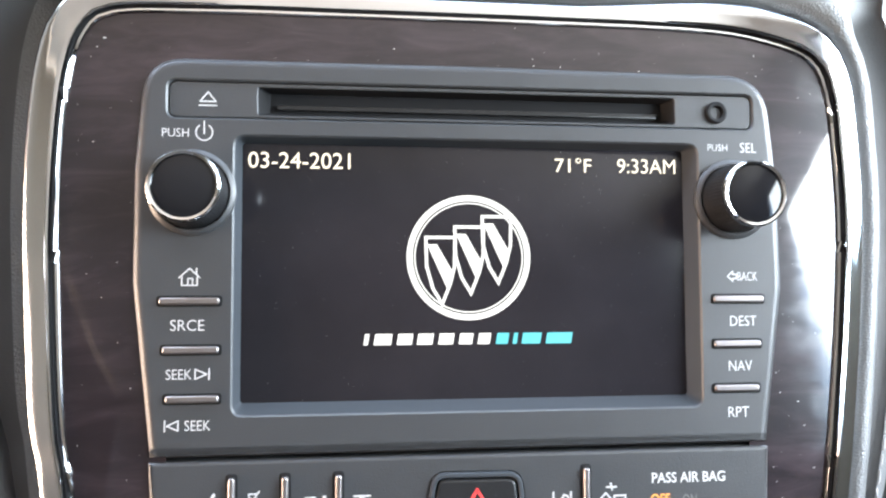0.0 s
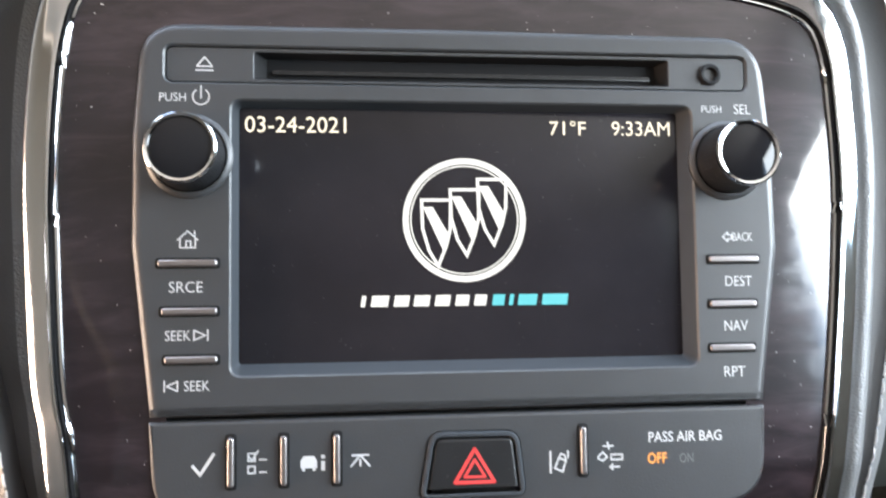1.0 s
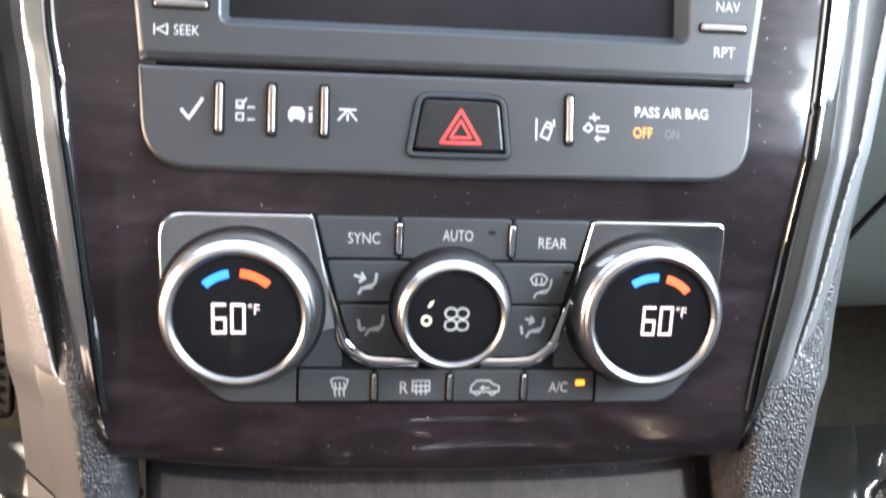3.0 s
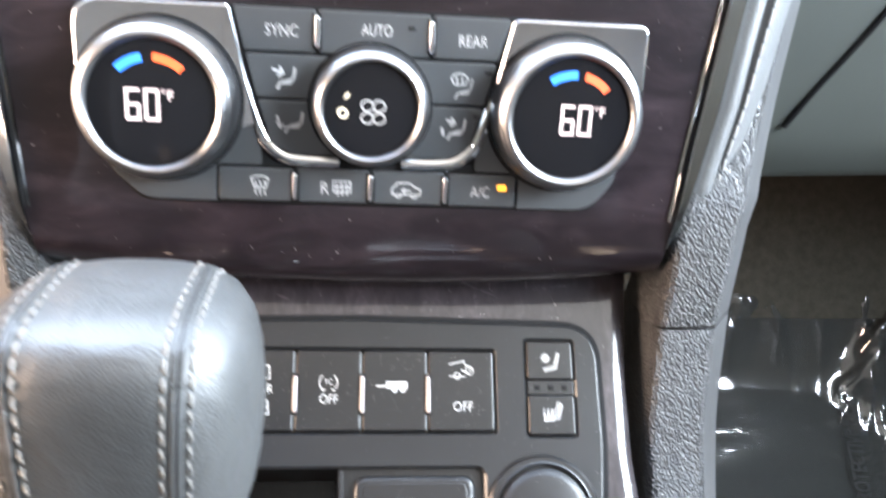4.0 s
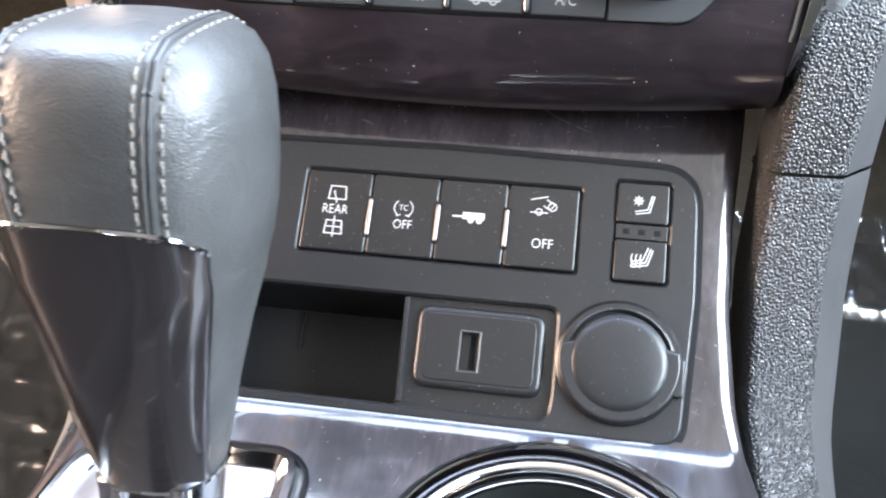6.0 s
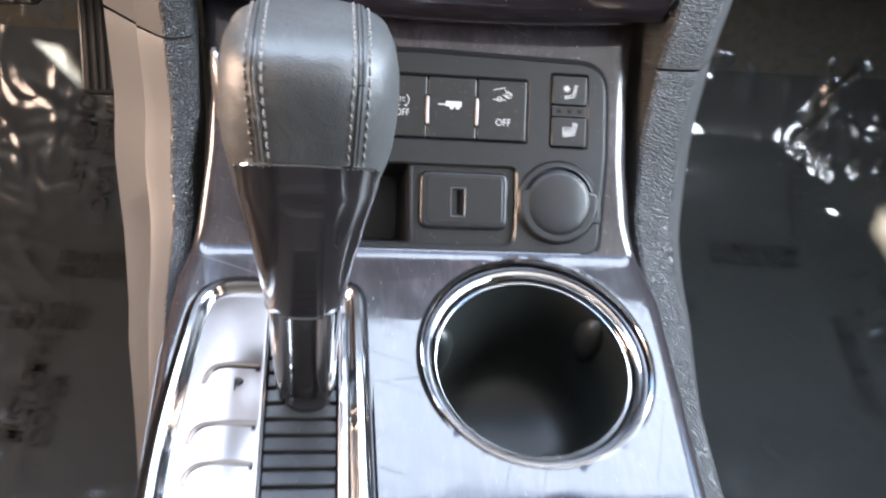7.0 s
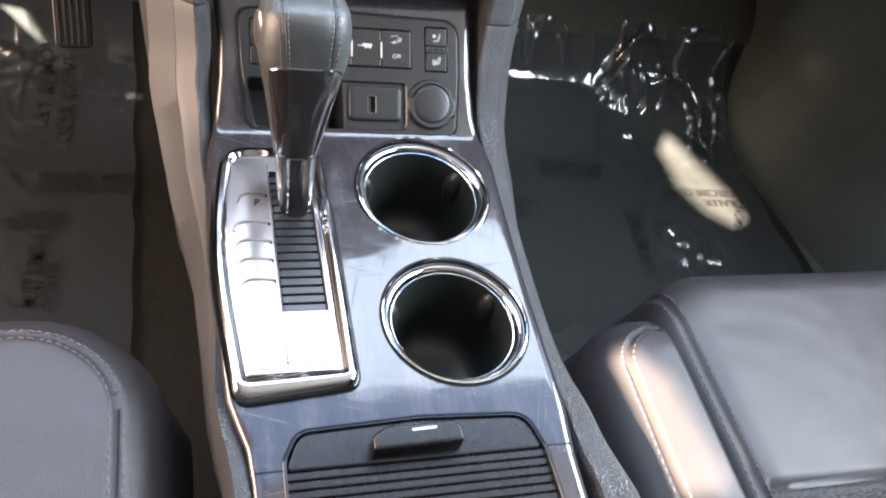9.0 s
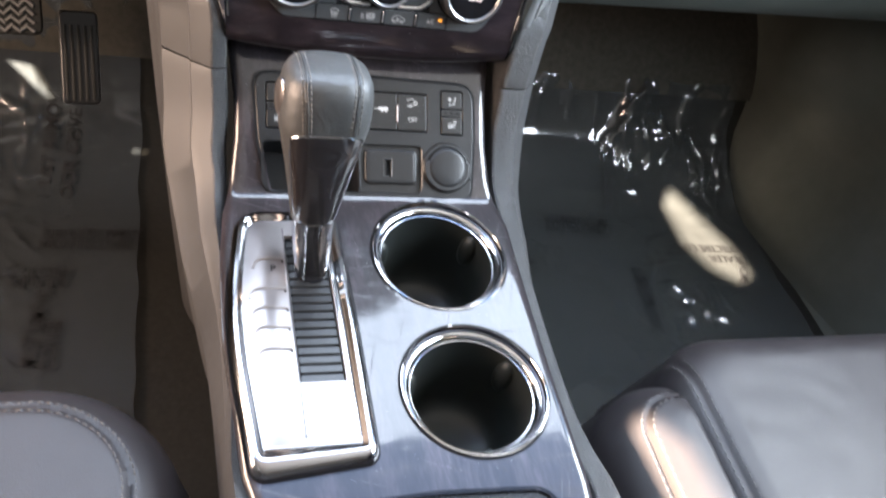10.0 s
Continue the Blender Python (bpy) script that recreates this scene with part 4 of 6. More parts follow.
bm = fillpoly(bmesh.new(), [[(-43.4, -56.4), (-39.0, -56.4), (-39.0, -54.4), (-39.9, -53.2), (-42.5, -53.2), (-43.4, -54.4)], [(-43.0, -57.1), (-42.2, -57.1), (-42.2, -56.3), (-43.0, -56.3)], [(-40.2, -57.1), (-39.4, -57.1), (-39.4, -56.3), (-40.2, -56.3)], [(-37.9, -57.1), (-36.9, -57.1), (-36.9, -54.6), (-37.9, -54.6)], [(-37.9, -53.9), (-36.9, -53.9), (-36.9, -53.0), (-37.9, -53.0)]], -0.35, -0.22)
part("car_icon", bm, INK, strip)
lettering("PASS AIR BAG", 64.4, -51.1, 21.6, 2.9, -0.3, INK, strip, fat=0.012)
lettering("OFF", 56.0, -57.0, 5.6, 3.0, -0.3, L_AMBER, strip, fat=0.01)
lettering("ON", 64.6, -57.2, 4.0, 2.6, -0.32, FAINT, strip)

# ---- climate controls ----
climate = thing("climate_control_panel", "climate control panel with two temperature dials and fan dial", "climate control", C_M)
part("base_plate", slab(bmesh.new(), CLIMATE_OUT, -9, -0.2, r=0.9, n=3), GAP, climate)
for x0, x1, x2, x3, x4 in ((-41.0, -61.5, -70.0, -74.5, -28.0), (48.0, 70.5, 76.8, 80.6, 34.5)):
    ear = [(x0, -30.9), (x1, -30.6), (x2, -22.5), (x3, -8.0), (x4, -8.0), (x4, -19.9), (x0, -19.9)]
    part("lower_corner_panel", slab(bmesh.new(), rounded(ear, [0.6, 10, 9, 2, 1, 1, 0.6], 6), -2, 0.35, r=0.3), KEY, climate)
for sgn, top in ((-1, (-78.2, -36.7)), (1, (82.9, 43.4))):
    a, b = top
    pts = [(a, 24.7), (b, 24.7), (b - sgn * 8.2, -8.0), (b + sgn * 4, -12), (a, 3.0)]
    rad = [8, 0.6, 2, 2, 3]
    if sgn > 0:
        pts, rad = list(reversed(pts)), list(reversed(rad))
    part("wing", slab(bmesh.new(), rounded(ccw(pts) if sgn > 0 else list(reversed(pts)), rad if sgn > 0 else list(reversed(rad)), 6), -2, 0.9, r=0.7, n=3), DARKCHROME, climate, "polished metal corner panel")
    line = smooth_path([(b - sgn * 0.2, 24.0, 0.5), (b - sgn * 4.2, 6, 0.5), (b - sgn * 8.2, -9.5, 0.6), (b - sgn * 10.6, -14.2, 0.7), (b - sgn * 15.5, -17.6, 0.8), (b - sgn * 22, -18.4, 0.8), (b - sgn * 31, -18.4, 0.7)], 1.2)
    bm = bmesh.new()
    rows = []
    for i, p in enumerate(line):
        d = (line[min(i + 1, len(line) - 1)] - line[max(i - 1, 0)]).normalized()
        nrm = Vector((-d.y, d.x, 0))
        w = 0.5 + 1.1 * min(1, max(0, (8 - p.y) / 22))
        rows.append([tuple(p + nrm * w * f + Vector((0, 0, h))) for f, h in ((-1, -1.5), (-0.95, 0.1), (-0.5, 0.55), (0, 0.75), (0.5, 0.55), (0.95, 0.1), (1, -1.5))])
    sheet(bm, rows)
    part("chrome_strip", bm, CHROME, climate, "curved chrome strip")


def key(name, pts, r=0.5, h=0.7):
    return part(name, slab(bmesh.new(), rounded(ccw(pts), 0.9, 3), -1, h, r=r, n=2), KEY, climate)


key("sync_key", [(-35.6, 24.4), (-12.9, 24.4), (-12.9, 12.6), (-32.6, 12.6)])
key("auto_key", [(-11.9, 24.4), (19.3, 24.4), (19.3, 12.6), (-11.9, 12.6)])
key("rear_key", [(20.3, 24.4), (42.3, 24.4), (39.2, 12.6), (20.3, 12.6)])
key("vent_key", [(-32.2, 11.8), (-6, 11.8), (-6, -0.3), (-29.3, -0.3)])
key("floor_key", [(-29.1, -1.0), (-6, -1.0), (-6, -16.4), (-18.5, -16.4), (-25.2, -13.6)])
key("defrost_floor_key", [(13, 11.8), (38.8, 11.8), (35.8, -0.3), (13, -0.3)])
key("bi_level_key", [(13, -1.0), (35.6, -1.0), (32.0, -13.6), (25.5, -16.4), (13, -16.4)])
for x0, x1, n in ((-40.2, -18.9, "windshield_key"), (-17.9, 3.2, "rear_defrost_key"), (4.2, 25.4, "recirculation_key"), (26.4, 47.2, "cooling_key")):
    y0 = -20.6 if n in ("rear_defrost_key", "recirculation_key") else -20.8
    key(n, [(x0, y0), (x1, y0), (x1, -30.4), (x0, -30.4)])
for x, y0, y1 in ((-12.4, 14.0, 22.8), (19.8, 14.0, 22.8), (-18.4, -29.8, -21.8), (3.7, -29.8, -21.8), (25.9, -29.8, -21.8)):
    part("divider_surround", slab(bmesh.new(), rrect(x - 1.35, y0 - 0.6, x + 1.35, y1 + 0.6, 0.8), -0.2, 0.78, r=0.08), GAP, climate)
    part("chrome_divider", slab(bmesh.new(), rrect(x - 0.75, y0, x + 0.75, y1, 0.7), 0, 1.5, r=0.45, n=3), DARKCHROME, climate, "slim chrome divider")
for s, x, y, w, h in (("SYNC", -22.2, 18.4, 8.9, 3.1), ("AUTO", 4.2, 19.6, 8.6, 3.1), ("REAR", 31.7, 17.9, 8.2, 3.1), ("A/C", 36.4, -25.9, 5.6, 3.2), ("R", -9.7, -26.1, 2.3, 3.6)):
    lettering(s, x, y, w, h, 0.68, INK, climate)
part("cooling_lamp", slab(bmesh.new(), rrect(41.6, -25.4, 44.4, -23.6, 0.3), 0.5, 0.8, r=0.1), L_AMBER, climate, "lit amber lamp")
for x, y in ((14, 20.6), (36.6, 9.2), (34.2, -3.6)):
    part("dark_lamp", slab(bmesh.new(), rrect(x - 1.1, y - 0.55, x + 1.1, y + 0.55, 0.2), 0.5, 0.75, r=0.05), BUTTON, climate)


def seated(x, y, extra):
    """A little seated figure sign: back, thigh and shin as a thick bent line, with its arrow."""
    return [[(x + 2.9, y + 2.6), (x + 2.6, y + 0.2), (x + 1.5, y - 1.4), (x - 1.2, y - 1.5), (x - 2.0, y - 3.0)], [(x + 1.9, y - 0.5), (x - 0.4, y - 1.2)]] + extra


ic = [("vent_icon", seated(-21.4, 5.4, [[(-24.6, 7.6), (-22.0, 6.8)], [(-22.6, 8.2), (-21.8, 6.8), (-23.2, 5.8)]])), ("floor_icon", seated(-19.2, -7.0, [[(-23.4, -5.6), (-22.6, -8.6)], [(-23.4, -7.4), (-22.6, -8.6), (-21.6, -8.0)]])),
      ("defrost_floor_icon", seated(29.2, 4.6, [arc(28.4, 6.0, 2.8, 25, 155, 6), [(26.0, 7.2), (26.8, 5.6), (30.0, 5.6), (30.8, 7.2)], [(27.6, 7.6), (27.6, 5.4)], [(29.2, 7.6), (29.2, 5.4)]])), ("bi_level_icon", seated(27.8, -7.2, [[(25.4, -4.8), (27.4, -5.4)], [(26.8, -4.2), (27.6, -5.4), (26.4, -6.2)], [(24.0, -7.2), (24.4, -9.2)]])),
      ("windshield_icon", [arc(-28.5, -27.4, 4.4, 55, 125, 8), [(-31.0, -23.8), (-30.2, -26.4), (-26.8, -26.4), (-26.0, -23.8)]] + [[(-29.8 + k * 1.3, -24.6), (-29.5 + k * 1.3, -26.2), (-29.9 + k * 1.3, -27.6), (-29.6 + k * 1.3, -28.6)] for k in range(3)]),
      ("rear_defrost_icon", [[(-7.2, -24.0), (-2.2, -24.0), (-2.2, -27.2), (-7.2, -27.2), (-7.2, -24.0)], [(-7.2, -25.6), (-2.2, -25.6)]] + [[(-6.2 + k * 1.4, -24.8), (-6.0 + k * 1.4, -28.2)] for k in range(3)]),
      ("recirculation_icon", [[(10.0, -27.4), (18.4, -27.4), (18.6, -25.8), (16.6, -25.0), (15.4, -23.9), (11.8, -23.9), (10.2, -25.6), (10.0, -27.4)], [(13.0, -26.2), (15.6, -26.2)], [(13.8, -25.6), (13.0, -26.2), (13.8, -26.8)], arc(11.9, -27.5, 0.9, 180, 360, 5), arc(16.6, -27.5, 0.9, 180, 360, 5)])]
for n, lines in ic:
    part(n, strokes(bmesh.new(), lines, 0.75 if n in ("vent_icon", "floor_icon", "bi_level_icon") else 0.40, 0.6, 0.8), INK, climate)


def dial(x, y, big):
    s = 1.0 if big else 0.765
    d = part("temperature_dial" if big else "fan_dial", lathe(bmesh.new(), [(23.4 * s, -0.5), (23.4 * s, 0.9), (22.0 * s, 1.2)], 72, x, y), GAP, climate, "rotary dial with knurled metal ring and black face")
    part("grip_ring", lathe(bmesh.new(), [(22.0 * s, 0.6), (22.3 * s, 1.4), (21.2 * s, 8.6), (20.6 * s, 9.8), (20.0 * s, 10.2)], 180, x, y, knurl=(1, 2, 0.20)), DIALMETAL, d, "fine knurled satin ring")
    part("rim", lathe(bmesh.new(), [(20.2 * s, 9.9), (20.0 * s, 10.9), (19.3 * s, 11.6), (18.4 * s, 11.9), (17.6 * s, 11.5), (17.1 * s, 10.8), (17.0 * s, 10.0)], 96, x, y), RIMMETAL, d, "chrome rim")
    face = part("face", lathe(bmesh.new(), [(17.1 * s, 10.3), (14 * s, 10.6), (7 * s, 10.85), (0, 10.9)], 72, x, y), GLOSS, d, "glossy black face")
    return d, face


def digits(text, x, y, w, h, z, parent):
    """Seven-segment figures."""
    seg = {"6": "acdefg", "0": "abcdef"}
    for i, ch in enumerate(text):
        x0, x1 = x + i * (w + 1.8), x + i * (w + 1.8) + w
        ends = {"a": [(x0, y + h), (x1, y + h)], "b": [(x1, y + h), (x1, y + h / 2)], "c": [(x1, y + h / 2), (x1, y)], "d": [(x0, y), (x1, y)], "e": [(x0, y), (x0, y + h / 2)], "f": [(x0, y + h / 2), (x0, y + h)], "g": [(x0, y + h / 2), (x1, y + h / 2)]}
        part("figure", strokes(bmesh.new(), [ends[k] for k in seg[ch]], 0.75, z, z + 0.06), L_PINK, parent, "lit figure " + ch)


for cx, cy, shift, arcs in ((-55.9, -2.0, 0.0, ((100, 134), (48, 86))), (59.9, -1.6, 3.4, ((88, 124), (42, 77)))):
    d, face = dial(cx, cy, True)
    zf = 10.84
    digits("60", cx + shift - 6.4, cy - 4.2, 3.2, 7.8, zf, face)
    lettering("°F", cx + shift + 4.4, cy + 2.4, 3.0, 2.9, zf + 0.02, L_PINK, face)
    for (a0, a1), m_, n in zip(arcs, (L_BLUE, L_RED), ("cold_arc", "warm_arc")):
        bm = bmesh.new()
        o, i2 = arc(cx, cy, 13.4, a0, a1, 8), arc(cx, cy, 11.2, a0, a1, 8)
        slab(bm, ccw(o + list(reversed(i2))), 10.4, 10.82, r=0.05, n=1)
        part(n, bm, m_, face)
d, face = dial(3.0, -1.4, False)
bm = bmesh.new()
strokes(bm, [[(cx + 1.7 * math.cos(t * 0.63), cy + 1.5 * math.sin(t * 0.63)) for t in range(11)] for cx, cy in ((2.0, -0.2), (5.2, -0.2), (2.0, -3.6), (5.2, -3.6))], 0.5, 10.7, 10.95)
part("fan_icon", bm, INK, face)
part("speed_ring", strokes(bmesh.new(), [arc(-4.8, -2.4, 1.2, 0, 360, 12)], 0.6, 10.6, 10.9), L_WHITE, face)
part("speed_leaf", fillpoly(bmesh.new(), [[(-4.6, 1.2), (-3.4, 2.0), (-2.8, 3.4), (-4.0, 2.8)]], 10.6, 10.88), L_WHITE, face)

# ---- lower switch panel with tray, charging port and power socket ----
panel = thing("switch_panel", "black switch panel with tray and power socket below the stack", "switch panel", S_M)
TRAY = rounded([(-66, -37.6), (41.5, -37.6), (42.2, -30), (42.2, -4.6), (-69.6, -4.6), (-69.4, -32)], [8, 4, 6, 3, 4, 6], 6)
SEATSW = [rrect(57.0, 5.2, 73.2, 36.8, 1.2), rrect(-67.0, 4.2, -50.4, 35.2, 1.2)]
ROW = rrect(-39.8, 6.4, 46.4, 33.2, 1.0)
part("panel_face", plate(bmesh.new(), SWITCH_OUT, [TRAY, ROW] + SEATSW, -6, 0.9, r=1.0, n=3, hole_r=0.8), PANEL, panel)
bm = bmesh.new()
a, b = loop(bm, ccw(inset(SWITCH_OUT, -1.5)), 0.30), loop(bm, ccw(inset(SWITCH_OUT, 0.3)), 0.30)
bridge(bm, a, b)
part("panel_gap", bm, GAP, panel)
# tray walls: deep pocket beside the shallow shelf that carries the port
bm = bmesh.new()
poc = ccw(rounded([(-66, -37.6), (-3.2, -37.6), (-3.2, -4.6), (-69.6, -4.6), (-69.4, -32)], [8, 1, 1, 4, 6], 5))
a, b = loop(bm, poc, -5.6), loop(bm, ccw(inset(poc, 2.0)), -42)
bridge(bm, b, a)
bm.faces.new(b)
part("pocket", bm, PANEL, panel, "deep black storage pocket")
part("pocket_rib", slab(bmesh.new(), rrect(-45.8, -20, -45.2, -7, 0.2), -42, -40, r=0.2), PANEL, panel)
part("shelf", slab(bmesh.new(), rrect(-3.4, -40, 82, -3, 1.0), -14, -1.9, r=0.3), BUTTON, panel)
part("partition", slab(bmesh.new(), [(-3.2, -36.6), (-1.6, -36.6), (-2.4, -5.2), (-4.0, -5.2)], -40, 0.2, r=0.5), PANEL, panel)
port = part("charging_port", plate(bmesh.new(), rrect(0.8, -31.6, 39.4, -6.8, 4.6), [rrect(14.3, -26, 20.1, -14.2, 0.2)], -8, 0.6, r=1.9, n=4, hole_r=0.1), PANEL, panel, "black charging port cover")
part("port_face", plate(bmesh.new(), rrect(3.6, -29.2, 36.6, -9.2, 2.8), [rrect(14.3, -26, 20.1, -14.2, 0.2)], -2, 0.85, r=0.3, hole_r=0.1), BUTTON, port)
bm = plate(bmesh.new(), rrect(13.9, -26.4, 20.5, -13.8, 0.5), [rrect(14.5, -25.8, 19.9, -14.4, 0.2)], 0.3, 1.1, r=0.25)
part("port_rim", bm, KEY, port, "grey slot rim")
part("port_slot", slab(bmesh.new(), rrect(14.0, -26.4, 20.4, -13.8, 0.2), -8, -6.5, r=0.1), GAP, port)
part("port_tongue", slab(bmesh.new(), rrect(17.2, -25.2, 18.9, -15.0, 0.2), -7, -1.6, r=0.2), GAP, port)
sock = part("power_socket", lathe(bmesh.new(), [(18.4, 0.2), (18.2, 1.6), (17.2, 2.5), (15.9, 2.5), (15.5, 1.4)], 64, 60.8, -18.8), BUTTON, panel, "round black power socket with cap")
part("socket_ring", lathe(bmesh.new(), [(16.2, 1.6), (16.0, 2.7), (15.4, 3.0), (14.9, 2.4)], 64, 60.8, -18.8), PANEL, sock)
cap = arc(60.8, -18.8, 17.6, 166, 374, 40) + arc(60.8, -19.2, 14.4, 22, 158, 30)
part("socket_cap", slab(bmesh.new(), cap, 0.4, 4.2, r=1.2, n=4), PANEL, sock, "black snap cap")
part("cap_face", lathe(bmesh.new(), [(14.0, 3.8), (13.2, 4.6), (11.5, 5.0), (6, 5.3), (0, 5.4)], 56, 60.8, -19.4), PANEL, sock)
part("cap_tab", slab(bmesh.new(), rrect(75.4, -27.4, 79.4, -16.2, 1.2), -1, 3.6, r=0.7, n=3), PANEL, sock)
xs = [-39.6, -18.4, 3.0, 24.3, 46.2]
for i in range(4):
    part("switch", slab(bmesh.new(), rrect(xs[i] + 0.25, 6.8, xs[i + 1] - 0.25, 32.8, 1.1), -4, 1.2, r=0.6, n=3), BUTTON, panel, "black push switch")
for x in xs[1:4]:
    part("divider_slot", slab(bmesh.new(), rrect(x - 1.2, 11.8, x + 1.2, 25.2, 0.8), 0, 1.3, r=0.08), GAP, panel)
    part("chrome_divider", slab(bmesh.new(), rrect(x - 0.62, 12.6, x + 0.62, 24.4, 0.6), 0, 1.8, r=0.38, n=3), SATIN, panel, "slim chrome divider")
for x0, x1, y0, y1 in ((57.4, 72.8, 5.6, 36.4), (-66.6, -50.8, 4.6, 34.8)):
    m0 = (y0 + y1) / 2
    for a, b in ((y0, m0 - 2.6), (m0 + 2.6, y1)):
        part("seat_switch", slab(bmesh.new(), rrect(x0, a, x1, b, 1.0), -4, 1.3, r=0.55, n=3), BUTTON, panel, "black seat heater switch")
    part("lamp_bar", slab(bmesh.new(), rrect(x0, m0 - 2.3, x1, m0 + 2.3, 0.3), -4, 0.7, r=0.2), BUTTON, panel)
    for k in range(3):
        part("dark_lamp", slab(bmesh.new(), rrect(x0 + 2.2 + k * 4.6, m0 - 0.9, x0 + 4.2 + k * 4.6, m0 + 0.9, 0.2), 0.6, 0.8, r=0.05), GAP, panel)
    xc = (x0 + x1) / 2
    y = y1 - 6.6
    part("vent_seat_icon", strokes(bmesh.new(), [[(xc + 2.6, y + 2.6), (xc + 1.4, y - 1.8), (xc - 2.2, y - 2.6)], [(xc + 3.2, y + 2.4), (xc + 2.0, y - 2.6), (xc - 2.0, y - 3.4)], arc(xc - 1.4, y + 0.9, 0.9, 0, 360, 8), [(xc - 1.4, y + 2.4), (xc - 1.4, y - 0.6)], [(xc - 2.9, y + 0.9), (xc + 0.1, y + 0.9)], [(xc - 2.4, y + 1.9), (xc - 0.4, y - 0.1)], [(xc - 2.4, y - 0.1), (xc - 0.4, y + 1.9)]], 0.34, 1.2, 1.36), INK, panel)
    y = y0 + 7.4
    part("heat_seat_icon", strokes(bmesh.new(), [[(xc + 3.0, y + 2.8), (xc + 1.6, y - 1.4), (xc - 2.4, y - 2.2)], [(xc + 2.2, y + 3.0), (xc + 0.8, y - 0.6), (xc - 2.6, y - 1.4)], [(xc + 3.6, y + 2.4), (xc + 2.2, y - 2.2), (xc - 2.2, y - 3.0)]] + [[(xc - 2.6 + k * 1.3, y - 3.0), (xc - 2.3 + k * 1.3, y - 1.6), (xc - 2.7 + k * 1.3, y - 0.4), (xc - 2.4 + k * 1.3, y + 0.9)] for k in range(3)], 0.34, 1.2, 1.36), INK, panel)
lettering("REAR", -29.3, 20.2, 8.0, 2.9, 1.18, INK, panel)
lettering("OFF", -7.6, 17.0, 5.8, 2.9, 1.18, INK, panel)
lettering("OFF", 35.8, 14.7, 6.4, 3.0, 1.18, INK, panel)
lettering("TC", -7.8, 22.4, 2.8, 1.8, 1.18, INK, panel)
ic = [("rear_wiper_icon", [[(-32.0, 23.4), (-26.4, 23.4), (-26.8, 27.6), (-31.6, 27.6), (-32.0, 23.4)], [(-29.2, 22.2), (-30.4, 26.0)], [(-32.0, 12.2), (-26.4, 12.2), (-26.8, 16.4), (-31.6, 16.4), (-32.0, 12.2)], [(-29.2, 11.2), (-29.2, 17.8)], [(-31.9, 14.4), (-26.6, 14.4)]]),
      ("traction_icon", [arc(-7.8, 22.2, 2.9, 130, 235, 6), arc(-7.8, 22.2, 2.9, -55, 50, 6), [(-9.8, 19.6), (-8.8, 20.0)], [(-5.8, 19.6), (-6.8, 20.0)]]),
      ("parking_aid_icon", [[(31.4, 28.4), (36.4, 29.6)], [(36.2, 28.6), (38.8, 27.2), (37.2, 25.4), (35.4, 26.6)], arc(34.0, 24.6, 1.0, 0, 360, 8), [(31.4, 24.4), (36.6, 24.4)], arc(38.0, 26.4, 1.3, 0, 360, 8)])]
for n, lines in ic:
    part(n, strokes(bmesh.new(), lines, 0.34, 1.18, 1.34), INK, panel)
bm = fillpoly(bmesh.new(), [[(10.8, 20.4), (17.6, 20.4), (17.6, 22.6), (10.8, 22.6)], [(7.6, 20.9), (11.0, 20.9), (11.0, 21.4), (7.6, 21.4)], circle(13.4, 20.1, 0.95, 10), circle(16.0, 20.1, 0.95, 10)], 1.18, 1.34)
part("trailer_icon", bm, INK, panel)

# ---- gear selector ----
gate = thing("gear_selector", "automatic gear selector with leather knob and silver gate", "gear selector", K_M)


def between(f):
    """Outline part of the way from the outer edge of the gate to its plate."""
    return [tuple(Vector(a).lerp(Vector(b), f)) for a, b in zip(ccw(GATE_OUT), ccw(GATE_IN))]


bm = bmesh.new()
prof = [(-0.6, -4), (-0.4, 1.0), (0.0, 3.4), (1.2, 6.0), (3.2, 7.6), (5.2, 7.7), (6.6, 6.6), (7.4, 5.2), (8.6, 4.6), (9.0, 3.0)]
rings = [loop(bm, between(o / 8.4), h) for o, h in prof]
for a, b in zip(rings, rings[1:]):
    bridge(bm, a, b)
part("gate_bezel", bm, GATEMETAL, gate, "bright chrome gate frame")
bm = bmesh.new()
ring = [loop(bm, ccw(inset(GATE_OUT, o)), h) for o, h in ((-1.3, 0.9), (-0.2, 0.4))]
bridge(bm, ring[0], ring[1])
part("gate_gap", bm, GAP, gate)
SLOT = rrect(-58.6, -39.2, -32.4, 72, 0.6)
part("gate_plate", plate(bmesh.new(), GATE_IN, [SLOT], 1.0, 4.8, r=0.6, n=2), SATIN, gate, "satin silver gate plate")
part("gate_rail", slab(bmesh.new(), rrect(-31.6, -74.5, -29.4, 76, 1.0), 4, 5.5, r=0.65, n=3), CHROME, gate)
part("gate_line", slab(bmesh.new(), [(-59.5, -75.5), (-58.9, -75.5), (-58.9, 78), (-59.5, 78)], 4.6, 4.98, r=0.1), GAP, gate)
for name, x0, y0, x1, y1 in (("plate_groove", -89, -73.6, -31, -73.0), ("plate_groove", -29.0, -73.6, -28.4, 77)):
    part(name, slab(bmesh.new(), [(x0, y0), (x1, y0), (x1, y1), (x0, y1)], 4.5, 4.97, r=0.1), GAP, gate)
edge = inset(GATE_IN, 0.5)
bm = bmesh.new()
rows = []
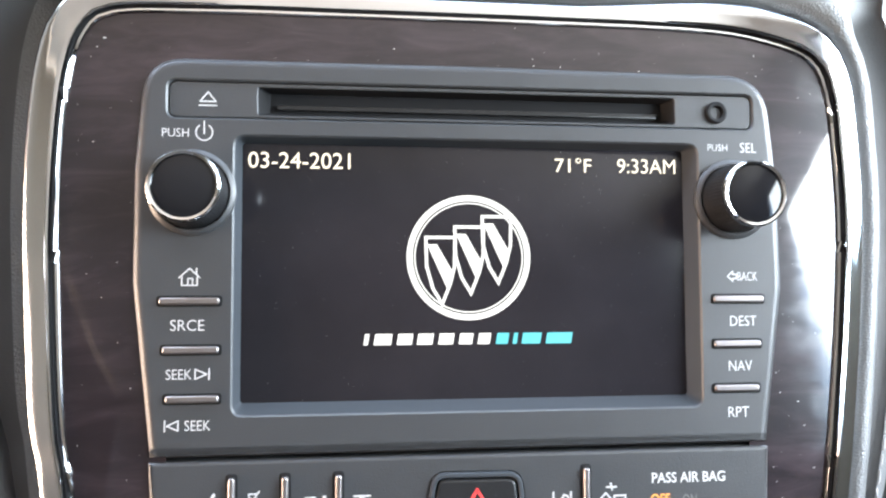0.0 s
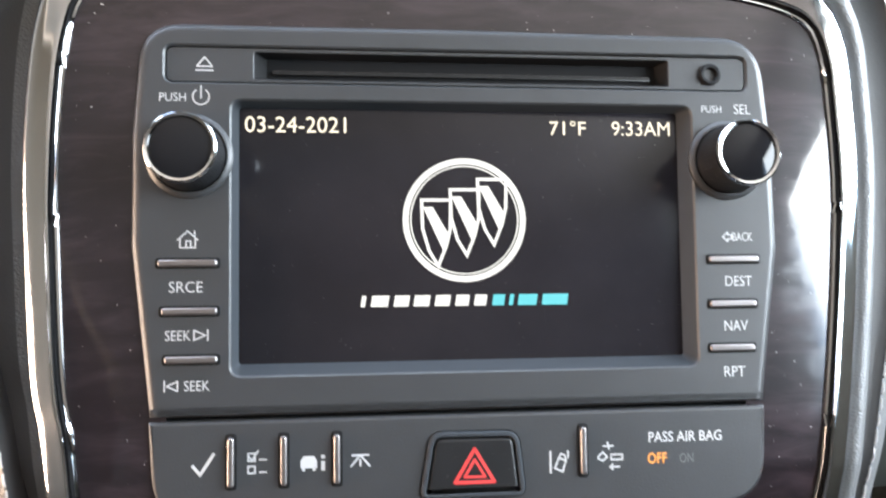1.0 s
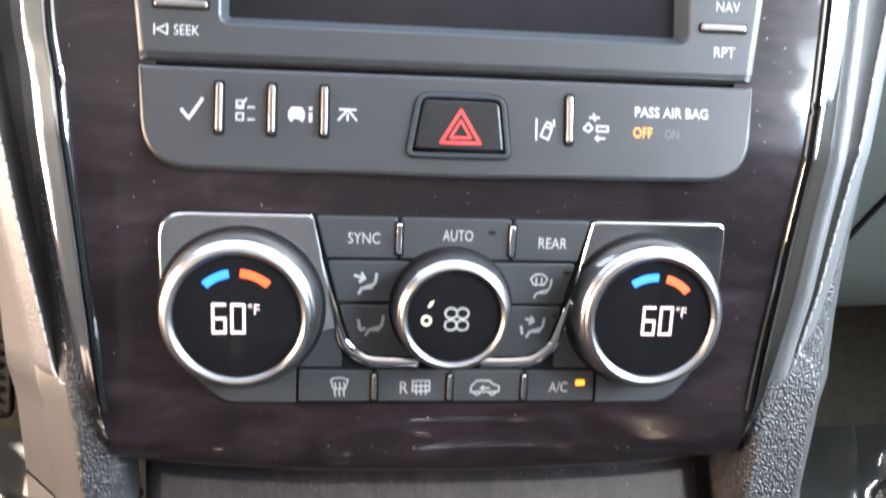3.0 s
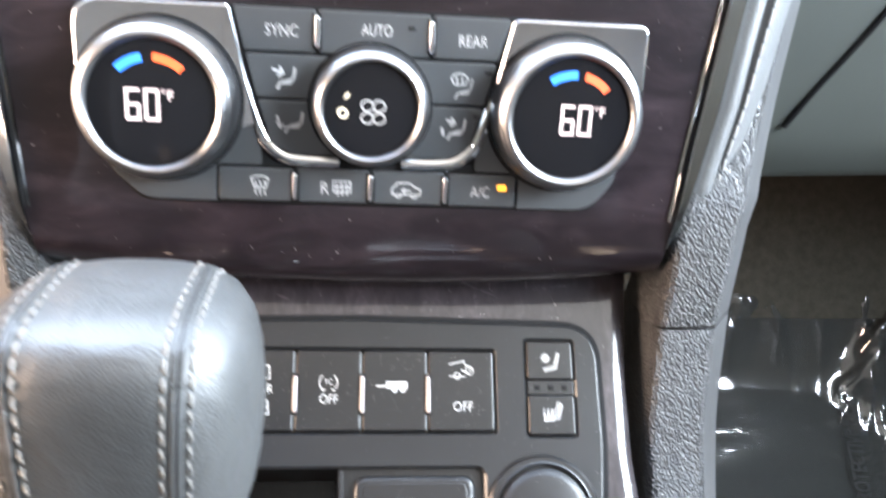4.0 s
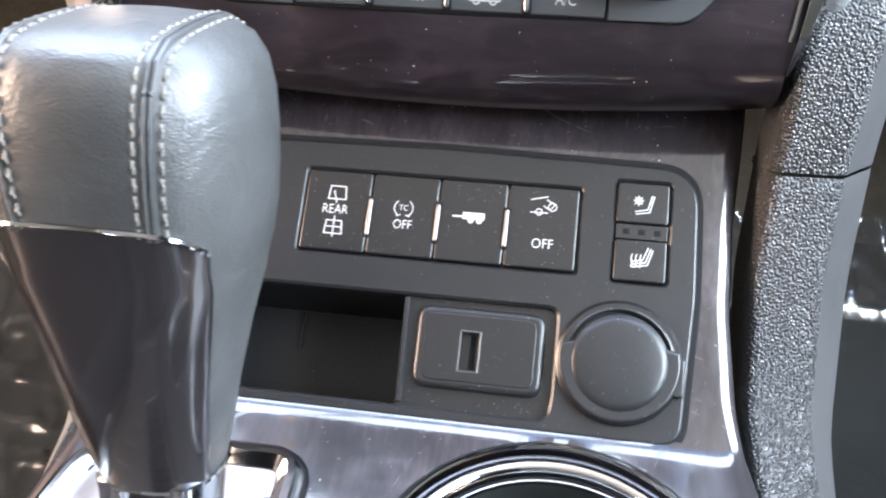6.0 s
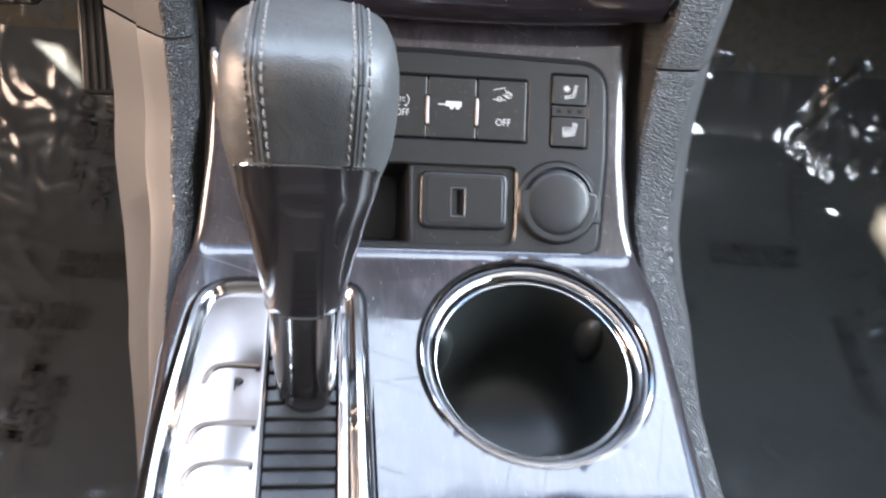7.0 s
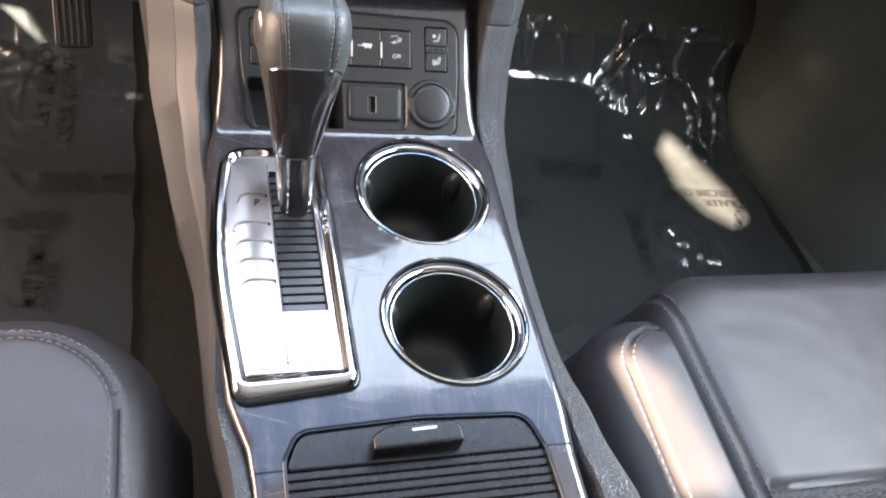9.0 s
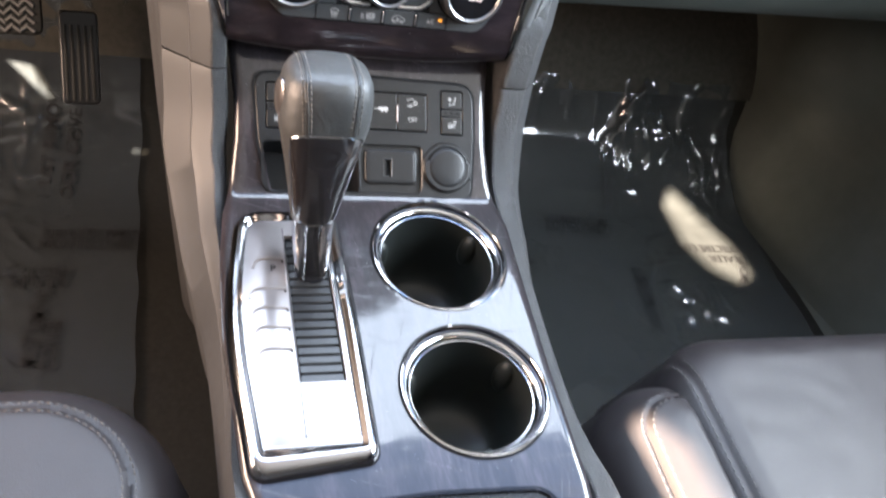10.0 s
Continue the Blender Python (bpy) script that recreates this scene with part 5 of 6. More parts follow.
for i in range(41):
    y = -77.5 + i * 160 / 40
    lim = min(ax + (bx - ax) * (y - ay) / (by - ay) for (ax, ay), (bx, by) in zip(edge, edge[1:] + edge[:1]) if (ay > y) != (by > y))
    rows.append([(lim + (-60.2 - lim) * j / 12, y, 4.82 + 2.6 * math.sin(math.pi * j / 12) * math.sin(math.pi * (i + 0.3) / 41) ** 0.5) for j in range(13)])
sheet(bm, rows)
part("gate_crown", bm, SATIN, gate, sharp=60)
for y, x0 in ((50.6, -80), (27.0, -83), (12.2, -83.2), (-2.0, -83), (-17.4, -82)):
    rows, line = [], smooth_path([(x0, y - 7.0, 5.9), (x0 + 1.0, y - 3.2, 6.4), (x0 + 4.0, y - 0.6, 7.0), (x0 + 10, y + 0.2, 7.2), (-61.2, y + 0.6, 5.6)], 1.6)
    bm = tube(bmesh.new(), line, 1.05, 8)
    part("gate_ridge", bm, SATIN, gate)
    part("ridge_notch", slab(bmesh.new(), rrect(-62.4, y - 1.6, -60.9, y + 1.8, 0.4), 4.0, 5.7, r=0.3), GAP, gate)
lettering("P", -67.8, 42.6, 3.2, 4.6, 7.3, GAP, gate, name="gear_letter", depth=0.5)
part("slot_floor", slab(bmesh.new(), rrect(-60, -41, -31, 74, 0.5), -4, 0.6, r=0.1), GAP, gate)
rib = to_mesh("blind_rib", slab(bmesh.new(), rrect(-58.2, -2.7, -32.8, 2.7, 1.2), 0, 3.4, r=0.7, n=2), BUTTON, sharp=20)
for k in range(17):
    piece("blind_rib", rib, gate, Matrix.Translation((0, (-36.0 + k * 6.35) * MM, 0)))


def loft_xy(sections, n=40):
    """Closed rounded-square sections: (x, y, z, half width, half depth, squareness, forward fall) in world millimetres."""
    bm = bmesh.new()
    rings = []
    for cx, cy, z, a, b, e, fall in sections:
        ring = []
        for i in range(n):
            t = 2 * math.pi * i / n
            c, s = math.cos(t), math.sin(t)
            ring.append(bm.verts.new((cx + a * math.copysign(abs(c) ** (2 / e), c), cy + b * math.copysign(abs(s) ** (2 / e), s), z - fall * b * math.copysign(abs(s) ** (2 / e), s))))
        rings.append(ring)
    for p, q in zip(rings, rings[1:]):
        bridge(bm, p, q)
    bm.faces.new(rings[-1])
    bm.faces.new(list(reversed(rings[0])))
    return bm


lever = thing("gear_lever", "gear lever with stitched grey leather knob and chrome stem", "gear lever")
HEAD = [(-45.2, 71.4, 368, 22.8, 21.4, 3.1, 0.46), (-45.1, 72.4, 372.5, 24.2, 22.4, 3.0, 0.42), (-45.1, 73.8, 379, 25.5, 23.8, 2.9, 0.36), (-45.1, 75.6, 386.5, 26.2, 24.7, 2.8, 0.29), (-45.1, 77.5, 394, 26.4, 25.1, 2.7, 0.24), (-45.1, 79.2, 400.5, 26.0, 24.9, 2.7, 0.20), (-45.1, 80.4, 406.2, 24.8, 24.0, 2.7, 0.18), (-45.1, 81.0, 410.4, 22.6, 21.8, 2.7, 0.17), (-45.1, 81.3, 413.0, 18.6, 18.0, 2.6, 0.16), (-45.1, 81.4, 414.4, 11.5, 11.5, 2.5, 0.15), (-45.1, 81.4, 414.7, 4.0, 4.0, 2.3, 0.15)]
NECK = [(-45.4, 59.2, 317.5, 12.8, 12.4, 2.7, 0.33), (-45.4, 60.5, 325, 14.4, 14.0, 2.7, 0.36), (-45.4, 63.5, 339, 16.9, 16.4, 2.8, 0.40), (-45.3, 67.0, 353, 19.6, 18.8, 3.0, 0.43), (-45.2, 70.3, 364.5, 22.2, 20.8, 3.2, 0.46), (-45.2, 71.4, 368, 22.8, 21.4, 3.2, 0.46)]
part("leather_cover", loft_xy(NECK[:-1] + HEAD, 72), LEATHER, lever, "grey leather knob cover", sharp=70)


def rear_panel(sections, spread, lift, n=30):
    """The part of a loft that faces the rear seats, standing a little proud, its top edge arched."""
    rows = []
    for k, low in enumerate(sections[:-1]):
        row = []
        high = sections[k + 1]
        for i in range(n + 1):
            wide = spread * (1.35 - 0.35 * k / (len(sections) - 2))
            t = -math.pi / 2 + wide * (2 * i / n - 1)
            c, s_ = math.cos(t), math.sin(t)
            h = lift if 0 < i < n else -0.2
            f = 0.92 * (1 - abs(2 * i / n - 1) ** 2.5) if k == len(sections) - 2 else 0.0
            cx, cy, z, a, b, e, fall = [p + (q - p) * f for p, q in zip(low, high)]
            x, y = (a + h) * math.copysign(abs(c) ** (2 / e), c), (b + h) * math.copysign(abs(s_) ** (2 / e), s_)
            row.append((cx + x, cy + y, z - fall * y))
        rows.append(row)
    return rows


inlay_rows = rear_panel(NECK[:-1] + HEAD[:3], 0.92, 0.5)
bm = bmesh.new()
sheet(bm, inlay_rows)
part("skirt", bm, SMOKED, lever, "glossy black tapering inlay", sharp=60)


def hoop(cx, cy, z, a, b, e, fall, r, n=72):
    pts = []
    for i in range(n):
        c, s_ = math.cos(2 * math.pi * i / n), math.sin(2 * math.pi * i / n)
        y = b * math.copysign(abs(s_) ** (2 / e), s_)
        pts.append((cx + a * math.copysign(abs(c) ** (2 / e), c), cy + y, z - fall * y))
    return tube(bmesh.new(), pts, r, 6, closed=True)


part("head_bead", tube(bmesh.new(), inlay_rows[-1], 0.55, 6), CHROME, lever, "thin chrome bead")
for k in (0, -1):
    part("edge_bead", tube(bmesh.new(), [r[k] for r in inlay_rows], 0.45, 6), DARKCHROME, lever)
part("skirt_bead", hoop(-45.4, 59.1, 317.2, 13.0, 12.6, 2.7, 0.33, 0.6), CHROME, lever, "thin chrome bead")
stem = part("stem", loft_xy([(-44.2, 43.5, 272, 7.2, 7.6, 2.3, 0.1), (-44.5, 47, 286, 7.8, 8.2, 2.3, 0.2), (-45.0, 53, 303, 9.0, 9.2, 2.5, 0.3), (-45.4, 59, 318.5, 10.6, 10.6, 2.6, 0.33)], 40), SMOKED, lever, "dark smoked lever stem", sharp=60)
for sgn in (-1, 1):
    part("stem_prong", loft_xy([(-44.4 + sgn * 6.4, 42.0, 277.5, 1.6, 2.6, 2.2, 0.1), (-44.4 + sgn * 6.5, 43.0, 279.0, 3.2, 5.4, 2.3, 0.1), (-44.4 + sgn * 6.6, 45.0, 285, 4.0, 7.6, 2.4, 0.2), (-44.8 + sgn * 7.0, 50.5, 300, 4.6, 9.4, 2.6, 0.3), (-45.3 + sgn * 7.6, 58.6, 318.5, 5.1, 11.6, 2.8, 0.33)], 28), DARKCHROME, stem, "chrome prong", sharp=60)
part("stem_boot", loft_xy([(-43.8, 41, 270, 12.6, 15, 2.2, 0), (-43.8, 42.5, 280, 11.4, 11.6, 2.2, 0), (-43.8, 43.5, 284, 9.4, 9.8, 2.2, 0.1)], 40), GLOSS, lever, "smoked lever boot", sharp=60)
bt = part("release_button", lathe(bmesh.new(), [(9.2, 0), (9.2, 1.6), (8.4, 2.6), (7.2, 2.2), (6.8, 2.4), (5.8, 3.2), (0, 3.8)], 40), SATIN, lever, "round metal release button")
bt.matrix_local = Matrix.Translation((-0.0708, 0.0745, 0.3945)) @ Matrix.Rotation(radians(-90), 4, "Y") @ Matrix.Rotation(radians(12), 4, "X") @ Matrix.Diagonal((1.3, 0.85, 0.55, 1))


def on_head(u, xo, back=1):
    """Point on the knob cover up its sections, a set distance beside its middle; back: 1 rear face, -1 front."""
    k = min(len(HEAD) - 2, int(u))
    a, b = HEAD[k], HEAD[k + 1]
    cx, cy, z, w, d, e, fall = [p + (q - p) * (u - k) for p, q in zip(a, b)]
    y = -back * d * max(0.0, 1 - min(1.0, abs(xo) / w) ** e) ** (1 / e)
    return Vector((cx + xo, cy + y, z - fall * y))


def seam_run(base, drift, off, step):
    """Up the rear face at a set distance beside the middle, drifting outwards, and over the top."""
    def beside(u):
        return base + drift * min(1.0, max(0.0, (u - 1.0) / 5.0)) + off

    u_end = 0.0
    while u_end < 8.8:
        k = int(u_end)
        if HEAD[k][3] + (HEAD[k + 1][3] - HEAD[k][3]) * (u_end - k) < abs(beside(u_end)) + 0.02 and k > 5:
            break
        u_end += 0.01
    n = int(u_end / 0.05)
    pts = [on_head(1.6 + (u_end - 1.6) * i / n, beside(1.6 + (u_end - 1.6) * i / n)) for i in range(n + 1)]
    pts += [on_head(u_end - (u_end - 6.0) * i / 20, beside(u_end), -1) for i in range(1, 21)]
    run = [pts[0]]
    for p in pts[1:]:
        while (p - run[-1]).length > step:
            run.append(run[-1] + (p - run[-1]).normalized() * step)
    return run


centre = Vector((-45.0, 79, 386))
for x0, drift in ((-12.2, -2.6), (13.4, 0.8)):
    for off, r, m_ in ((-0.55, 0.62, LEATHER), (0.55, 0.62, LEATHER), (0.0, 0.42, GAP)):
        part("seam", tube(bmesh.new(), [p + (p - centre).normalized() * (0.10 if m_ is LEATHER else 0.22) for p in seam_run(x0, drift, off, 0.8)], r, 6), m_, lever)
    for off in (-2.2, 2.2):
        st = bmesh.new()
        dense = seam_run(x0, drift, off, 0.45)
        for i in range(0, len(dense) - 6, 7):
            tube(st, [p + (p - centre).normalized() * h for p, h in ((dense[i], -0.10), (dense[i + 2], 0.34), (dense[i + 5], -0.10))], 0.40, 5)
        part("stitching", st, KNOBTHREAD, lever, "fine double stitching")

# ---- cup holders ----
for cx, cy, r in CUPS:
    cup = thing("cup_holder", "deep black cup holder with polished chrome ring", "cup holder", K_M @ Matrix.Translation((cx * MM, cy * MM, 0.0016 if cy > 0 else 0.0)) @ Matrix.Rotation(radians(2.8 if cy > 0 else 0), 4, "X"), group="cup holders")
    k = r / 46.6
    part("chrome_ring", lathe(bmesh.new(), [(44.1 * k, -3.4), (43.6 * k, -2.5), (42.8 * k, -2.1), (41.8 * k, -2.5), (40.9 * k, -3.6), (40.4 * k, -5.0), (40.3 * k, -6.0)], 96), CHROME, cup, "polished chrome ring")
    part("outer_bead", lathe(bmesh.new(), [(46.8 * k, -1.5), (46.7 * k, 0.8), (46.3 * k, 1.6), (45.8 * k, 1.7), (45.4 * k, 1.2)], 96), CHROME, cup, "thin bright outer bead")
    part("ring_band", lathe(bmesh.new(), [(45.5 * k, 1.2), (45.0 * k, 0.2), (44.5 * k, -1.6), (44.0 * k, -3.6)], 96), BANDMETAL, cup, "dark polished band")
    part("ring_gap", lathe(bmesh.new(), [(48.0 * k, 0.28), (46.6 * k, 0.1)], 96), GAP, cup)
    part("inner_groove", lathe(bmesh.new(), [(40.4 * k, -5.6), (39.9 * k, -6.6), (39.6 * k, -6.6)], 96), GAP, cup)
    part("inner_lip", lathe(bmesh.new(), [(39.9 * k, -6.6), (39.7 * k, -6.0), (39.3 * k, -6.1), (39.1 * k, -7.4)], 96), DARKCHROME, cup, "thin inner lip")
    part("liner", lathe(bmesh.new(), [(39.3 * k, -6.8), (39.0 * k, -8.5), (38.6 * k, -14), (36.9, -48), (36.2, -58), (34.2, -66), (31, -71), (26.5, -74.2), (20, -76), (10, -77), (0, -77.2)], 72), RUBBER, cup, "smooth black cup liner", sharp=80)
    for a in (35, 155, 275):
        bm = lathe(bmesh.new(), [(0, 4.2), (2.2, 3.8), (3.8, 2.4), (4.4, 0.6), (4.6, -1)], 20)
        tab = part("grip_tab", bm, RUBBER, cup, "rubber grip tab")
        tab.matrix_local = Matrix.Rotation(radians(a), 4, "Z") @ Matrix.Translation((0.0384, 0, -0.024)) @ Matrix.Rotation(radians(-90), 4, "Y") @ Matrix.Diagonal((3.4, 1.6, 1.2, 1))

# ---- sliding storage lid ----
lid = thing("storage_lid", "black ribbed sliding lid with raised handle", "storage lid", K_M)
front = rounded([(-66, -134), (80.0, -134), (73, -113.5), (10, -110.6), (-57, -113.5)], [3, 3, 14, 60, 12], 6)
part("lid_front", slab(bmesh.new(), front, -8, -1.8, r=1.4, n=3), LIDPLASTIC, lid)
bm = bmesh.new()
rg = [loop(bm, ccw(inset(LID_OUT, o)), h) for o, h in ((-0.9, 0.15), (-0.5, 0.45), (0.2, 0.45), (0.9, -0.4), (1.2, -3.0))]
for a, b in zip(rg, rg[1:]):
    bridge(bm, a, b)
part("lid_frame", bm, GLOSS, lid, "thin glossy black rim")
slat = to_mesh("lid_slat", slab(bmesh.new(), rrect(-67, -2.25, 82, 2.25, 1.3), -6, -2.0, r=0.85, n=2), LIDPLASTIC, sharp=20)
for k in range(30):
    piece("lid_slat", slat, lid, Matrix.Translation((k * 0.00005, (-136.9 - k * 5.15) * MM, 0)))
part("lid_bed", slab(bmesh.new(), rrect(-68, -320, 84, -133, 2), -12, -5.2, r=0.3), GAP, lid)
hd = part("lid_handle", slab(bmesh.new(), rounded([(-20, -131.6), (30.8, -130.4), (30.8, -120.8), (26, -117.4), (-12, -118.2), (-20, -123)], [2.2, 2.2, 2.5, 3, 4, 3], 5), -3, 9.6, r=2.0, n=4), LIDPLASTIC, lid, "raised black lid handle")
part("handle_mark", slab(bmesh.new(), [(2.2, -122.6), (16.0, -122.2), (16.0, -120.7), (2.2, -121.1)], 9.3, 9.75, r=0.15), INK, hd)

# ---- seats ----
def pad_height(x, y, x0, front, corner, r):
    """Depth below its top of a padded block that starts at x0, ends at front, with a rounded corner; and the distance from its edge."""
    dx, dy = x - x0, front - y
    if dx < corner and dy < corner:
        d = corner - math.hypot(corner - dx, corner - dy)
    else:
        d = min(dx, dy)
    if d >= r:
        return 0.0, d
    q = 1 - max(0.0, d) / r
    return r * (1 - math.sqrt(max(0.0, 1 - q * q))) + max(0.0, -d) * 4, d


def dent(d, at, w, deep):
    return deep * math.exp(-((d - at) / w) ** 2)


def seat(side):
    """Front of a seat cushion with bolster, mirrored for the driver."""
    s = thing("car_seat", "charcoal leather car seat with double-stitched seams" + (", bolster in the sun" if side > 0 else ""), "car seat", group="front seats")
    if side > 0:
        parts_ = [("bolster", 0.1480, 0.2215, -0.010, 0.058, 0.2475, 0.052, 0.0270), ("cushion", 0.2215, 0.62, 0.034, 0.062, 0.234, 0.040, 0.0195)]
    else:
        parts_ = [("cushion", 0.1190, 0.56, 0.004, 0.085, 0.254, 0.045, 0.030)]
    for name, x0, x1, front, corner, top, r, seam in parts_:
        def height(x, y):
            drop, d = pad_height(x, y, x0, front, corner, r)
            if name == "bolster":
                drop += 0.018 * max(0.0, (x - x1 + 0.011) / 0.011) ** 2
            if name == "cushion" and side > 0:
                d = x - x0
            drop += dent(d, seam, 0.0016, 0.0028) + dent(d, seam + 0.0035, 0.004, -0.0008) + dent(d, seam - 0.0035, 0.003, -0.0005)
            if name == "cushion" and side > 0:
                gy = -0.158 - 0.03 * (x - 0.25)
                drop += dent(y, gy, 0.0035, 0.0045) * (1 if d > seam + 0.004 else 0)
                drop += 0.010 * min(1.0, max(0.0, (gy - y) / 0.03)) * (1 if d > seam + 0.004 else 0)
            sag = 0.0011 * noise.noise((x * 12, y * 12, side)) + 0.0004 * noise.noise((x * 50, y * 50, side))
            return top - drop + sag, d
        step = 0.0016 if name == "bolster" else 0.0022
        nx = int((min(x1, x0 + 0.16) - x0 + 0.010) / step)
        xs = [x0 - 0.010 + step * i for i in range(nx + 1)]
        while xs[-1] < x1 - 0.006:
            xs.append(xs[-1] + 0.008)
        ys = [-0.50 + 0.02 * i for i in range(14)] + [-0.226 + 0.0026 * i for i in range(int((front + 0.236) / 0.0026))]
        bm = bmesh.new()
        insert = bmesh.new()
        for target, inner in ((bm, False), (insert, True)):
            V = [[target.verts.new((side * x, y, max(0.11, height(x, y)[0]))) for x in xs] for y in ys]
            for a, b in zip(V, V[1:]):
                for i in range(len(a) - 1):
                    q = (a[i], a[i + 1], b[i + 1], b[i])
                    x, y = xs[i + 1], b[i].co.y
                    behind = name == "cushion" and side > 0 and x > x0 + seam + 0.006 and y < -0.158 - 0.03 * (x - 0.25)
                    if behind == inner and not all(v.co.z < 0.1101 for v in q):
                        target.faces.new(q if side > 0 else tuple(reversed(q)))
            loose = [v for v in target.verts if not v.link_faces]
            bmesh.ops.delete(target, geom=loose, context="VERTS")
        body = part(name, bm, SEAT, s, unit=1, sharp=75)
        if insert.faces:
            part("centre_panel", insert, PERFORATED, body, "perforated leather centre panel", unit=1, sharp=75)
        # double stitching that follows the edge
        for off in (-0.0034, 0.0034):
            bm = bmesh.new()
            d0 = seam + off
            c = corner - d0
            line = [(x0 + d0, -0.22 + (front - corner + 0.22) * i / 60) for i in range(60)]
            if name == "cushion" and side > 0:
                line = [(x0 + d0, -0.22 + (front - 0.012 + 0.22) * i / 90) for i in range(91)]
            else:
                line += [(x0 + corner - c * math.cos(a), front - corner + c * math.sin(a)) for a in [math.pi / 2 * i / 20 for i in range(21)]]
                line += [(x0 + corner + (min(x1 - 0.004, x0 + 0.30) - x0 - corner) * i / 60, front - d0) for i in range(1, 60)]
            pts = [Vector((side * x, y, height(x, y)[0])) for x, y in line]
            run = [pts[0]]
            for p in pts[1:]:
                n = max(1, int((p - run[-1]).length / 0.0009))
                base = run[-1]
                run += [base.lerp(p, (k + 1) / n) for k in range(n)]
            for i in range(0, len(run) - 5, 5):
                up = Vector((0, 0, 0.0004))
                tube(bm, [run[i] - up, (run[i + 1] + run[i + 2]) / 2 + up * 1.6, run[i + 3] - up], 0.00048, 5)
            part("stitching", bm, THREAD, body, "pale double stitching", unit=1)
    bm = bmesh.new()
    slab(bm, rrect(0.20 if side > 0 else -0.60, -0.5, 0.60 if side > 0 else -0.16, -0.06, 0.02), 0.0, 0.15, r=0.005)
    part("seat_base", bm, MATT, s, unit=1)
    return s


seat(1)
seat(-1)

# ---- floor, toe board, sills ----
RISE = smooth_path([(0.32, -0.012), (0.36, -0.012), (0.39, -0.0115), (0.41, -0.0092), (0.43, -0.0022), (0.45, 0.0085), (0.47, 0.0205), (0.49, 0.0335), (0.505, 0.0465), (0.520, 0.0700), (0.538, 0.108), (0.56, 0.144), (0.66, 0.27), (0.75, 0.42)], 0.006)
RISE = [(-1.6, -0.012)] + [tuple(p) for p in RISE]


def floor_z(y):
    return -0.012 if y < 0.32 else lerp_table(RISE, y)


bm = bmesh.new()
rows = []
for i in range(120):
    y = -1.6 + 2.35 * i / 119
    rows.append([(x, y, floor_z(y) + 0.002 * noise.noise((x * 9, y * 9, 0))) for x in [-0.72 + 1.44 * j / 60 for j in range(61)]])
sheet(bm, [row for row in rows if row[0][1] < 0.56])
toe = [row for row in rows if row[0][1] > 0.522]
solid("floor", bm, CARPET, "dark charcoal carpeted car floor", "floor", kind="structure", unit=1, sharp=60)


# lighter carpet laid over the slope in place of light falling there
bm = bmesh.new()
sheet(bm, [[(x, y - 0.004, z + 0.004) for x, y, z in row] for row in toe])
solid("toe_board", bm, TOE, "carpet on the sloping toe board, coloured lighter to stand for daylight", "toe board", kind="structure", unit=1, sharp=60)


def cover(side, x0, x1, y0, y1, mat_, crumple):
    c = thing("floor_film", "clear printed protective film over the " + ("driver" if side < 0 else "passenger") + " footwell carpet", "protective film")
    bm = bmesh.new()
    rows = []
    for i in range(220):
        y = y0 + (y1 - y0) * i / 219
        row = []
        for j in range(200):
            x = x0 + (x1 - x0) * j / 199
            k = crumple(x, y)
            z = floor_z(y) + 0.0075 + 0.0009 * noise.noise((x * 14, y * 10, side))
            u, w = x + 0.018 * noise.noise((x * 19, y * 19, 3.1)), y + 0.018 * noise.noise((x * 17, y * 17, 8.2))
            fine, fold = min(k, 1.2), max(0.0, k - 1.0)
            z += fine * (0.007 * (1 - abs(noise.noise((u * 27, w * 24, 4.5)))) ** 7 + 0.002 * abs(noise.noise((u * 70, w * 64, 1.5))) + 0.005 * (1 - abs(noise.noise((u * 14, w * 48, 6.5)))) ** 8 + 0.006 * (1 - abs(noise.noise((u * 36, w * 30 + u * 14, 9.5)))) ** 9 + 0.0035 * noise.noise((u * 21, w * 19, 12.5)))
            z += fold * (0.0085 * (1 - abs(noise.noise((u * 15 + w * 6, w * 20, 21.5)))) ** 3 + 0.0045 * noise.noise((u * 30, w * 24, 31.5)))
            z += 0.003 * (1 - abs(noise.noise((u * 8 + 5, w * 11 - u * 6, side + 7)))) ** 14 * min(1.0, k * 4)
            row.append((x + 0.004 * noise.noise((y * 20, side, 2)) * (1 if j in (0, 199) else 0), y, z))
        rows.append(row)
    sheet(bm, rows)
    part("film_sheet", bm, mat_, c, "clear crinkled film", unit=1, sharp=180)
    return c


left_film = cover(-1, -0.60, -0.157, 0.02, 0.56, FILM_L, lambda x, y: 0.05 + 0.30 * max(0.0, min(1.0, (-0.22 - x) / 0.05)) + 0.14 * max(0.0, min(1.0, (y - 0.40) / 0.05)))


